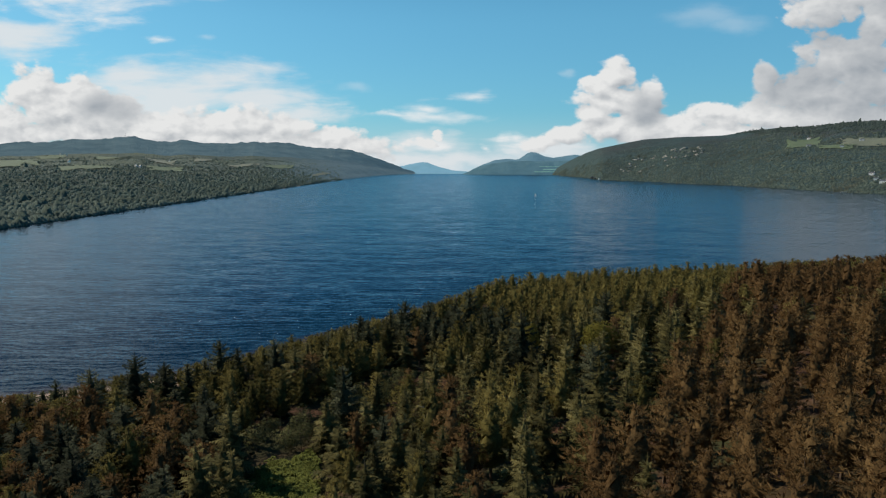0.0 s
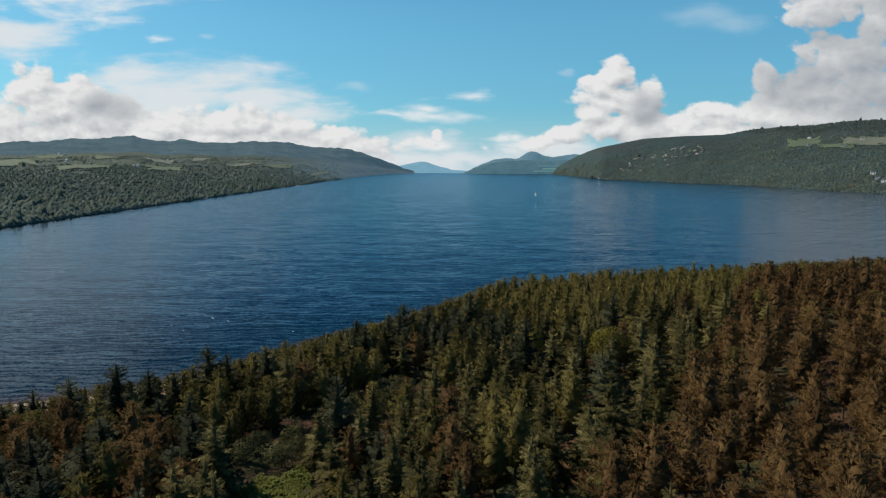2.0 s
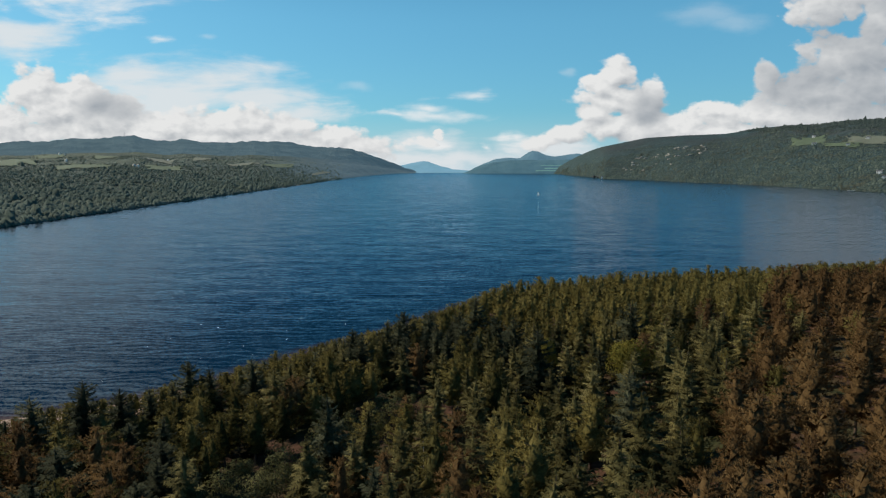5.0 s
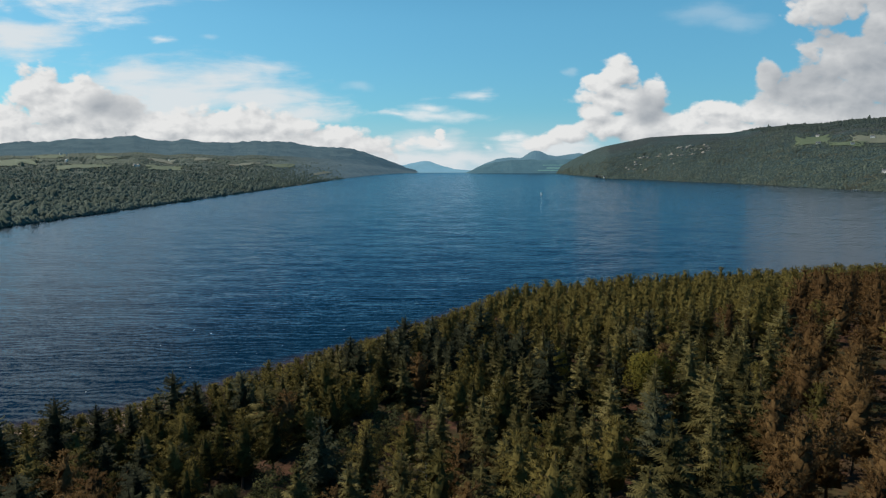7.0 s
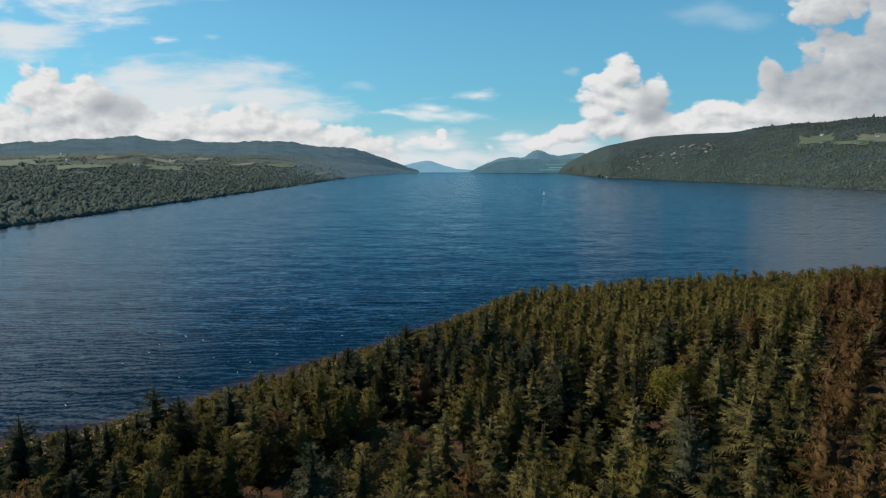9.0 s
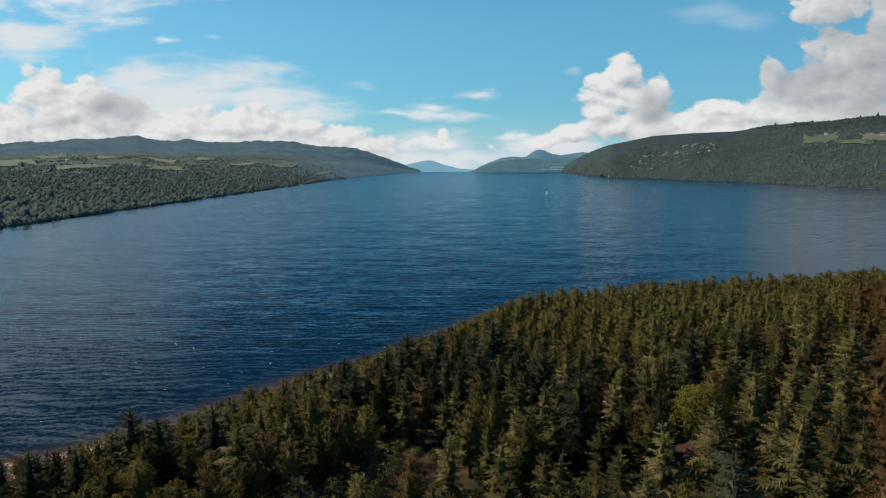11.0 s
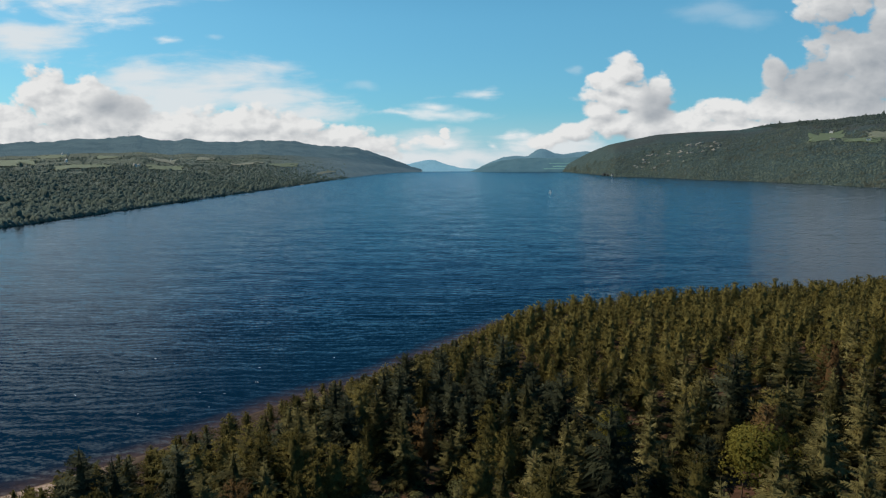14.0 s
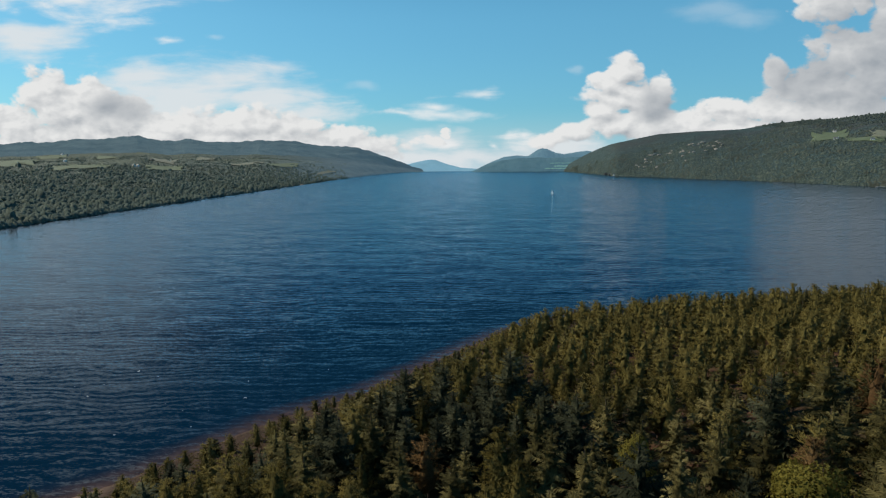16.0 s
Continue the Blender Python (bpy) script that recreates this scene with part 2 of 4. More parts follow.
def ground_material():
    mat, nt, b = material("forest_floor", 0.95, 0.1)
    litter = ramp(nt, noise_node(nt, 0.35, 8.0, 0.65), ((0.3, (0.030, 0.017, 0.010)), (0.55, (0.065, 0.034, 0.021)), (0.78, (0.15, 0.075, 0.05))))
    moss = ramp(nt, noise_node(nt, 1.5, 5.0), ((0.3, (0.022, 0.024, 0.010)), (0.7, (0.046, 0.048, 0.020))))
    col = blend(nt, ramp(nt, noise_node(nt, 0.05, 4.0), ((0.42, (0, 0, 0)), (0.6, (1, 1, 1)))), litter, moss)
    sand = ramp(nt, noise_node(nt, 0.8, 8.0, 0.7), ((0.3, (0.25, 0.17, 0.13)), (0.7, (0.38, 0.28, 0.22))))
    wet = ramp(nt, noise_node(nt, 0.5, 5.0), ((0.3, (0.05, 0.03, 0.02)), (0.7, (0.11, 0.07, 0.045))))
    sep = nt.nodes.new("ShaderNodeSeparateXYZ")
    nt.links.new(nt.nodes.new("ShaderNodeNewGeometry").outputs["Position"], sep.inputs[0])
    low = nt.nodes.new("ShaderNodeMapRange")
    low.inputs["From Min"].default_value, low.inputs["From Max"].default_value = 1.3, 1.05
    nt.links.new(sep.outputs["Z"], low.inputs["Value"])
    west = nt.nodes.new("ShaderNodeMapRange")
    west.inputs["From Min"].default_value, west.inputs["From Max"].default_value = -64.0, -76.0
    nt.links.new(sep.outputs["X"], west.inputs["Value"])
    stones = ramp(nt, noise_node(nt, 2.0, 8.0, 0.75), ((0.3, (0.020, 0.013, 0.009)), (0.6, (0.052, 0.032, 0.021)), (0.8, (0.11, 0.075, 0.052))))
    col = blend(nt, low.outputs[0], col, blend(nt, west.outputs[0], stones, sand))
    under = nt.nodes.new("ShaderNodeMapRange")
    under.inputs["From Min"].default_value, under.inputs["From Max"].default_value = 0.12, 0.0
    nt.links.new(sep.outputs["Z"], under.inputs["Value"])
    col = blend(nt, under.outputs[0], col, wet)
    nt.links.new(col, b.inputs["Base Color"])
    bump(nt, b, noise_node(nt, 1.2, 6.0), 0.8, 0.3)
    return mat


M_GROUND = ground_material()


RIDGE_COL, RIDGE_HAZE = (0.060, 0.078, 0.076), (0.042, 0.077, 0.102)


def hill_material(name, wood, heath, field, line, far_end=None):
    """Wooded and heathery slopes; grassland begins above the given height; far_end fades into painted haze."""
    mat, nt, b = material(name, 0.95, 0.1)
    trees = ramp(nt, noise_node(nt, 0.06, 8.0, 0.7), ((0.3, tuple(0.42 * c for c in wood)), (0.52, wood), (0.72, tuple(1.55 * c for c in wood))))
    open_ = ramp(nt, noise_node(nt, 0.012, 9.0, 0.7), ((0.35, heath), (0.65, field)))
    sep = nt.nodes.new("ShaderNodeSeparateXYZ")
    nt.links.new(nt.nodes.new("ShaderNodeNewGeometry").outputs["Position"], sep.inputs[0])
    high = nt.nodes.new("ShaderNodeMapRange")
    high.inputs["From Min"].default_value, high.inputs["From Max"].default_value = line * 0.8, line * 1.3
    nt.links.new(sep.outputs["Z"], high.inputs["Value"])
    spread = blend(nt, 1.0, high.outputs[0], ramp(nt, noise_node(nt, 0.004, 6.0, 0.6), ((0.4, (0, 0, 0)), (0.62, (1, 1, 1)))), "MULTIPLY")
    cover = blend(nt, spread, trees, open_)
    # distance haze painted in: colour turns bluish and emits towards the far end
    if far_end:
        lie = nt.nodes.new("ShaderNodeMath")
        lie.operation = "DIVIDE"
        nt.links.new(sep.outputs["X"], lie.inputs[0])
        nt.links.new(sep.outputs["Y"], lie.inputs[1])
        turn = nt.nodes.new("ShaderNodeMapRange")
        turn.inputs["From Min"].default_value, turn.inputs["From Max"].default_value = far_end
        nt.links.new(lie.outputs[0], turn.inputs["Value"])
        hazy_far = tuple(0.8 * k for k in RIDGE_COL)
        cover = blend(nt, turn.outputs[0], cover, ramp(nt, noise_node(nt, 0.008, 7.0, 0.6), ((0.35, tuple(0.6 * k for k in hazy_far)), (0.55, hazy_far), (0.72, tuple(1.25 * k for k in hazy_far)))))
        b.inputs["Emission Color"].default_value = (*RIDGE_HAZE, 1)
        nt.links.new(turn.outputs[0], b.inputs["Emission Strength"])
    nt.links.new(cover, b.inputs["Base Color"])
    bump(nt, b, noise_node(nt, 0.07, 7.0, 0.7), 1.0, 9.0)
    return mat


# both covers lean blue, with some of the air's haze mixed into them
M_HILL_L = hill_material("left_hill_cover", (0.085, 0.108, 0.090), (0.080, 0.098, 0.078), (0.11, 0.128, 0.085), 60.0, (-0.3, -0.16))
M_HILL_R = hill_material("right_hill_cover", (0.042, 0.068, 0.068), (0.040, 0.050, 0.052), (0.058, 0.064, 0.060), 120.0)


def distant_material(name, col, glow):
    """Hills many kilometres away; the blue air's haze is painted into colour and emission."""
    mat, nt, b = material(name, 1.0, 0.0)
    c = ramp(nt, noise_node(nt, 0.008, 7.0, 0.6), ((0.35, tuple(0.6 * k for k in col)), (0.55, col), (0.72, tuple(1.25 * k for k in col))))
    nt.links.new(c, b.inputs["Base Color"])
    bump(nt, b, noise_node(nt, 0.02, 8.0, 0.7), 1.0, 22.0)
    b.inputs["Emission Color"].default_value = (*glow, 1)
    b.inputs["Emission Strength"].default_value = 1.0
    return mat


M_RIDGE = distant_material("ridge_cover", RIDGE_COL, RIDGE_HAZE)
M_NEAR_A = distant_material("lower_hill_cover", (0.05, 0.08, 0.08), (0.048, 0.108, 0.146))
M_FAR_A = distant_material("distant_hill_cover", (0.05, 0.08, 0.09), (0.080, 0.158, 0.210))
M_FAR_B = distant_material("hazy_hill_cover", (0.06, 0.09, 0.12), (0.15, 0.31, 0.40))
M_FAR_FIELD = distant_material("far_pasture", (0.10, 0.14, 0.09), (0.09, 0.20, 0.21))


def water_material():
    """Dark peaty water; the wind's waves tilt its surface by two noises, long crests across the wind."""
    mat, nt, b = material("loch_water", 0.08, 0.5)
    b.inputs["IOR"].default_value = 1.333
    near_shore = nt.nodes.new("ShaderNodeAttribute")
    near_shore.attribute_name = "shallow"
    bed = ramp(nt, noise_node(nt, 0.4, 5.0), ((0.3, (0.030, 0.017, 0.010)), (0.7, (0.085, 0.048, 0.030))))
    nt.links.new(blend(nt, near_shore.outputs["Fac"], (0.0004, 0.0075, 0.017), bed), b.inputs["Base Color"])
    pos = nt.nodes.new("ShaderNodeNewGeometry").outputs["Position"]

    def tilt(scale, detail, stretch, amount):
        n = nt.nodes.new("ShaderNodeTexNoise")
        n.inputs["Scale"].default_value, n.inputs["Detail"].default_value, n.inputs["Roughness"].default_value = scale, detail, 0.6
        mp = nt.nodes.new("ShaderNodeMapping")
        mp.inputs["Scale"].default_value = stretch[:3]
        mp.inputs["Rotation"].default_value = (0, 0, radians(stretch[3]))
        nt.links.new(pos, mp.inputs["Vector"])
        nt.links.new(mp.outputs[0], n.inputs["Vector"])
        c = nt.nodes.new("ShaderNodeVectorMath")
        c.operation = "SUBTRACT"
        nt.links.new(n.outputs["Color"], c.inputs[0])
        c.inputs[1].default_value = (0.5, 0.5, 0.5)
        k = nt.nodes.new("ShaderNodeVectorMath")
        k.operation = "MULTIPLY"
        nt.links.new(c.outputs[0], k.inputs[0])
        k.inputs[1].default_value = (amount * 0.09, amount, 0)
        return k.outputs[0]

    def plus(a, c):
        n = nt.nodes.new("ShaderNodeVectorMath")
        n.operation = "ADD"
        for sock, v in ((n.inputs[0], a), (n.inputs[1], c)):
            if isinstance(v, tuple):
                sock.default_value = v
            else:
                nt.links.new(v, sock)
        return n.outputs[0]

    crest = nt.nodes.new("ShaderNodeTexWave")
    crest.wave_type, crest.bands_direction, crest.wave_profile = "BANDS", "Y", "SIN"
    for key, value in (("Scale", 0.085), ("Distortion", 16.0), ("Detail", 3.0), ("Detail Scale", 0.9), ("Detail Roughness", 0.6)):
        crest.inputs[key].default_value = value
    lay = nt.nodes.new("ShaderNodeMapping")
    lay.inputs["Scale"].default_value, lay.inputs["Rotation"].default_value = (0.42, 1.0, 1.0), (0, 0, radians(-5))
    nt.links.new(pos, lay.inputs["Vector"])
    nt.links.new(lay.outputs[0], crest.inputs["Vector"])
    lean = nt.nodes.new("ShaderNodeMapRange")
    lean.inputs["To Min"].default_value, lean.inputs["To Max"].default_value = -0.046, 0.046
    nt.links.new(crest.outputs["Fac"], lean.inputs["Value"])
    rolling = nt.nodes.new("ShaderNodeCombineXYZ")
    nt.links.new(lean.outputs[0], rolling.inputs["Y"])
    both = plus(plus(rolling.outputs[0], tilt(0.10, 2.0, (0.30, 1.0, 1.0, -4), 0.16)), tilt(2.8, 3.0, (0.35, 1.0, 1.0, 2), 0.52))
    unit = nt.nodes.new("ShaderNodeVectorMath")
    unit.operation = "NORMALIZE"
    nt.links.new(plus(both, (0.0, -0.05, 1.0)), unit.inputs[0])
    b.inputs["Specular IOR Level"].default_value = 0.0
    gloss = nt.nodes.new("ShaderNodeBsdfGlossy")
    gloss.inputs["Color"].default_value, gloss.inputs["Roughness"].default_value = (*WATER_SHEEN, 1), 0.06
    fres = nt.nodes.new("ShaderNodeFresnel")
    fres.inputs["IOR"].default_value = 1.333
    mx = nt.nodes.new("ShaderNodeMixShader")
    nt.links.new(unit.outputs[0], gloss.inputs["Normal"])
    nt.links.new(unit.outputs[0], fres.inputs["Normal"])
    nt.links.new(fres.outputs[0], mx.inputs[0])
    nt.links.new(b.outputs[0], mx.inputs[1])
    nt.links.new(gloss.outputs[0], mx.inputs[2])
    nt.links.new(mx.outputs[0], nt.nodes["Material Output"].inputs["Surface"])
    return mat


WATER_SHEEN = (0.56, 0.67, 0.76)
M_WATER = water_material()


def plain(name, col, rough=0.6, spread=0.15):
    mat, nt, b = material(name, rough, 0.3)
    nt.links.new(ramp(nt, noise_node(nt, 0.4, 5.0), ((0.3, tuple((1 - spread) * c for c in col)), (0.7, col))), b.inputs["Base Color"])
    return mat


M_WHITE = plain("white_render", (0.78, 0.76, 0.72))
M_SLATE = plain("slate", (0.10, 0.10, 0.11))
M_SAIL = plain("sailcloth", (0.85, 0.85, 0.83))
M_HULL = plain("hull_paint", (0.75, 0.75, 0.74), 0.3)
M_DARK = plain("dark_timber", (0.06, 0.05, 0.045))
M_STEEL = plain("mast_steel", (0.35, 0.36, 0.38), 0.5)
M_ROCK = plain("pale_rock", (0.34, 0.32, 0.28), 0.9, 0.4)
M_FIELD = plain("pasture", (0.098, 0.132, 0.074), 0.95, 0.35)
M_STUBBLE = plain("stubble", (0.142, 0.156, 0.112), 0.95, 0.3)
M_SHINGLE = plain("shingle", (0.36, 0.32, 0.27), 0.9, 0.3)


# ---- mesh helpers ----
def mesh_from(name, verts, faces, mat, smooth=False, normals=None):
    """A mesh from an array of corners and an array of triangles or quads; normals, one a corner, round off the shading."""
    verts, faces = np.asarray(verts, np.float32), np.asarray(faces, np.int32)
    me = bpy.data.meshes.new(name)
    k = faces.shape[1]
    me.vertices.add(len(verts))
    me.vertices.foreach_set("co", verts.ravel())
    me.loops.add(faces.size)
    me.loops.foreach_set("vertex_index", faces.ravel())
    me.polygons.add(len(faces))
    me.polygons.foreach_set("loop_start", np.arange(0, faces.size, k, dtype=np.int32))
    me.polygons.foreach_set("use_smooth", np.full(len(faces), smooth or normals is not None))
    me.update(calc_edges=True)
    if normals is not None:
        me.normals_split_custom_set_from_vertices(np.asarray(normals, np.float32))
    me.materials.append(mat)
    return me


def crown_normals(V, F, middle, lift, facet=0.3):
    """Turns the sprigs of a crown outward, and gives each corner a normal that leans to the crown's own roundness."""
    out = V * np.array([1, 1, 0]) + np.array([0, 0, 1]) * (lift + 0.35 * (V[:, 2:3] - middle))
    out /= np.linalg.norm(out, axis=1, keepdims=True) + 1e-6
    g = np.cross(V[F[:, 1]] - V[F[:, 0]], V[F[:, 2]] - V[F[:, 0]])
    g /= np.linalg.norm(g, axis=1, keepdims=True) + 1e-9
    back = (g * out[F].mean(1)).sum(1) < 0
    F, g = F.copy(), np.where(back[:, None], -g, g)
    F[back] = F[back][:, ::-1]
    n = out * (1 - facet)
    for c in range(3):
        n[F[:, c]] += g * facet
    return F, n / (np.linalg.norm(n, axis=1, keepdims=True) + 1e-6)


def part(name, bm, mat, parent=None, label=""):
    """Links a bmesh as one mesh object under a thing or a part."""
    me = bpy.data.meshes.new(name)
    bm.to_mesh(me)
    bm.free()
    me.materials.append(mat)
    ob = new(name, me)
    ob.parent = parent
    return tagged(ob, label)


def box(bm, size, m):
    return bmesh.ops.create_cube(bm, size=1.0, matrix=m @ Matrix.Diagonal((*size, 1)))


def pole(bm, r0, r1, depth, m, sides=7):
    return bmesh.ops.create_cone(bm, cap_ends=True, segments=sides, radius1=r0, radius2=r1, depth=depth, matrix=m @ pose(0, 0, depth / 2))


# ---- the lie of the land ----
SHORE = np.array([(-5200, -700), (-900, -60), (-400, 80), (-230, 128), (-160, 148), (-116, 163), (-84, 177), (-64, 196), (-42, 226), (-26, 240),
                  (-6, 270), (17, 303), (34, 317), (70, 328), (130, 345), (205, 366), (330, 388), (700, 420), (5200, 300)], float)


def shore_distance(x, y):
    """Metres inland of the near shore; negative out on the water."""
    x, y = np.asarray(x, float), np.asarray(y, float)
    best = np.full(x.shape, 1e9)
    inland = y < np.interp(x, SHORE[:, 0], SHORE[:, 1])
    for a, b in zip(SHORE[:-1], SHORE[1:]):
        e = b - a
        t = np.clip(((x - a[0]) * e[0] + (y - a[1]) * e[1]) / (e @ e), 0, 1)
        best = np.minimum(best, np.hypot(x - a[0] - t * e[0], y - a[1] - t * e[1]))
    return np.where(inland, best, -best)


def soft(x, w):
    return w * np.logaddexp(0, x / w)


def ripple(x, y, size, seed=0.0):
    """Smooth unevenness between about -1 and 1."""
    a, b = x / size + seed, y / size - 1.7 * seed
    return 0.4 * np.sin(a * 2.1 + 1.3 * np.sin(b * 1.7)) + 0.35 * np.sin(b * 2.9 + 1.1 * np.sin(a * 2.3 + 2)) + 0.25 * np.sin((a + b) * 4.3 + np.sin(a * 5.1))


def ground_height(x, y):
    d = shore_distance(x, y)
    bank = np.where(d < 0, np.maximum(d * 0.10, -9), 0.85 * (1 - np.exp(-np.maximum(d, 0) / 5.0)) + 0.03 * np.maximum(d, 0).clip(0, 60))
    hill = 0.20 * soft(d - (88 - 0.36 * np.clip(x, -140, 110)), 10.0)
    hill = 105 * (1 - np.exp(-hill / 105)) + 0.12 * soft(x - 55, 8.0) * np.clip((150 - y) / 60, 0, 1) * np.clip((260 - x) / 100, 0, 1)
    return bank + np.where(d > 0, hill + 0.35 * ripple(x, y, 14.0) * np.clip(d / 30, 0, 1), 0)


def spread(lo, hi, step, far, n):
    """Even steps in the middle, growing ones out to the distance."""
    grow = np.geomspace(step, far, n).cumsum()
    grow *= far / grow[-1]
    return np.concatenate([lo - grow[::-1], np.arange(lo, hi + step, step), hi + grow])


def sheet(name, xs, ys, height, mat, label, category):
    X, Y = np.meshgrid(xs, ys)
    Z = height(X, Y)
    n, k = len(xs), len(ys)
    i = (np.arange(k - 1)[:, None] * n + np.arange(n - 1)[None, :]).ravel()
    me = mesh_from(name, np.stack([X.ravel(), Y.ravel(), Z.ravel()], -1), np.stack([i, i + 1, i + n + 1, i + n], -1), mat, True)
    return tagged(new(name, me), label, category, kind="structure")


sheet("ground", spread(-220, 300, 4.0, 5200, 24), spread(20, 400, 4.0, 4900, 24), ground_height, M_GROUND,
      "forest floor of brown needle litter with a pale sand beach", "ground")
loch = sheet("water", spread(-220, 300, 5.0, 5400, 24), spread(20, 400, 5.0, 4950, 24), lambda X, Y: 0 * X, M_WATER,
             "deep blue wind-rippled water of a long loch", "water")
corner = np.array([q.co[:2] for q in loch.data.vertices])
loch.data.attributes.new("shallow", "FLOAT", "POINT").data.foreach_set("value", np.clip(1 + shore_distance(*corner.T) / 7.5, 0, 1).astype(np.float32))

EYE = 62.8


def slope(name, us, ys_of, height, mat, label, rows=70):
    """A hillside laid out along sight lines fanning out from the forest: us are their headings, ys_of their start and end."""
    U, V = np.meshgrid(us, np.linspace(0, 1, rows))
    y0, y1 = ys_of(U)
    Y = y0 + (y1 - y0) * V
    X = U * Y
    Z = height(U, V, X, Y)
    n, k = len(us), rows
    i = (np.arange(k - 1)[:, None] * n + np.arange(n - 1)[None, :]).ravel()
    me = mesh_from(name, np.stack([X.ravel(), Y.ravel(), Z.ravel()], -1), np.stack([i, i + 1, i + n + 1, i + n], -1), mat, True)
    return tagged(new(name, me), label, "hill", kind="structure")


# the far shore to the left: low wooded land, then a long ridge
def left_reach(u):
    return ((435.0 / np.maximum(-u, 0.02)) ** -5.0 + 4590.0 ** -5.0) ** -0.2, np.full(u.shape, 4750.0)


LEFT_U = [-1.6, -1.0, -.693, -.604, -.542, -.481, -.428, -.402, -.331, -.296, -.252, -.199, -.146, -.111, -.076, -.062, -.04]
LEFT_V = [.02, .028, .0316, .0361, .0397, .0425, .0339, .0365, .0315, .0359, .0334, .0265, .0223, .0128, -.0003, -.0064, -.0125]


def left_height(U, V, X, Y):
    y0, y1 = left_reach(U)
    ridge_y = y0 + 0.84 * (y1 - y0)
    top = EYE + np.interp(U, LEFT_U, LEFT_V) * ridge_y
    s = np.interp(V, [0, .02, .15, .3, .42, .55, .7, .84, .92, 1], [0, .035, .12, .27, .36, .43, .72, 1, .93, .8])
    s = s + 0.035 * ripple(X, Y, 330.0, 1.0) * np.clip(V * 6, 0, 1) * np.clip((0.8 - V) * 6, 0, 1)
    return -1.5 + (top + 1.5) * s + 2.5 * ripple(X, Y, 60.0) * np.clip(V * 5, 0, 1) * np.clip((0.8 - V) * 6, 0, 1)


def right_reach(u):
    y0 = np.interp(u, [.15, .164, .19, .249, .306, .368, .457, .547, .636, .697, 1.0, 1.7], [4600, 4534, 3821, 2793, 2603, 2282, 2035, 1745, 1528, 1411, 990, 580])
    return y0, y0 + np.interp(u, [.15, .25, .35, .7, 1.7], [150, 900, 1300, 1600, 1500])


RIGHT_U = [.15, .16, .175, .19, .207, .225, .242, .277, .312, .365, .435, .478, .522, .574, .626, .686, .85, 1.7]
RIGHT_V = [-.014, -.0125, -.0055, .0035, .0125, .0205, .0265, .0337, .0407, .0443, .047, .0541, .0593, .0612, .0673, .07, .078, .09]


def right_height(U, V, X, Y):
    y0, y1 = right_reach(U)
    ridge_y = y0 + 0.8 * (y1 - y0)
    top = EYE + np.interp(U, RIGHT_U, RIGHT_V) * ridge_y
    s = np.interp(V, [0, .03, .2, .4, .6, .8, 1], [0, .05, .33, .62, .84, 1, .88])
    s = s + (0.035 * ripple(X, Y, 210.0, 2.0) + 0.012 * ripple(X, Y, 62.0, 5.0)) * np.clip(V * 6, 0, 1) * np.clip((0.75 - V) * 6, 0, 1)
    return -1.5 + (top + 1.5) * s


def left_low(u):
    a, b = left_reach(u)
    return a, a + 0.6 * (b - a)


def left_ridge(u):
    a, b = left_reach(u)
    return a + 0.5 * (b - a), b


def left_any(U, V, X, Y):
    a, b = left_reach(U)
    return left_height(U, (Y - a) / (b - a), X, Y)


def ridge_height(U, V, X, Y):
    rough = 10 * ripple(U * 2600, V * 900, 75.0, 6.0) + 6 * ripple(U * 2600, V * 900, 21.0, 7.0)
    return left_any(U, V, X, Y) - 7 * np.clip(1 - V * 4.5, 0, 1) + rough * np.clip(V * 3 - 0.5, 0, 1) * np.clip(-U * 9, 0.1, 1)


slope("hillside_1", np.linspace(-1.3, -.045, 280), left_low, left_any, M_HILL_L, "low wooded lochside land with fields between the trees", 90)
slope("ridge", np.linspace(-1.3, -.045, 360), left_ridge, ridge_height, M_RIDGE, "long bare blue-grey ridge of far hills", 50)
slope("hillside_2", np.linspace(.152, 1.4, 220), right_reach, right_height, M_HILL_R, "steep wooded hillside with rocks and upland fields", 80)


FAR_ROWS = ([0, 70, 150, 210, 260], [-0.02, 0.45, 0.85, 1.0, 0.9])


def far_hill(name, us, vs, dist, mat, label, deep=None):
    """A hill beyond the loch's end, from its skyline; deep limits it to a strip of its front slope."""
    U = np.linspace(us[0], us[-1], 160)
    top = np.maximum(EYE + np.interp(U, us, vs) * dist, -1.0) + 2.0 * ripple(U * 900, U * 0, 9.0)
    steps = FAR_ROWS[0] if deep is None else np.linspace(deep[0], deep[1], 4)
    lift = -1.0 if deep is None else 2.0
    pts = np.concatenate([np.stack([U * (dist + dy - 210), U * 0 + dist + dy - 210, top * np.interp(dy, *FAR_ROWS) + lift], -1) for dy in steps])
    n = len(U)
    i = (np.arange(len(steps) - 1)[:, None] * n + np.arange(n - 1)[None, :]).ravel()
    return tagged(new(name, mesh_from(name, pts, np.stack([i, i + 1, i + n + 1, i + n], -1), mat, True)), label, "hill" if deep is None else "field", kind="structure")


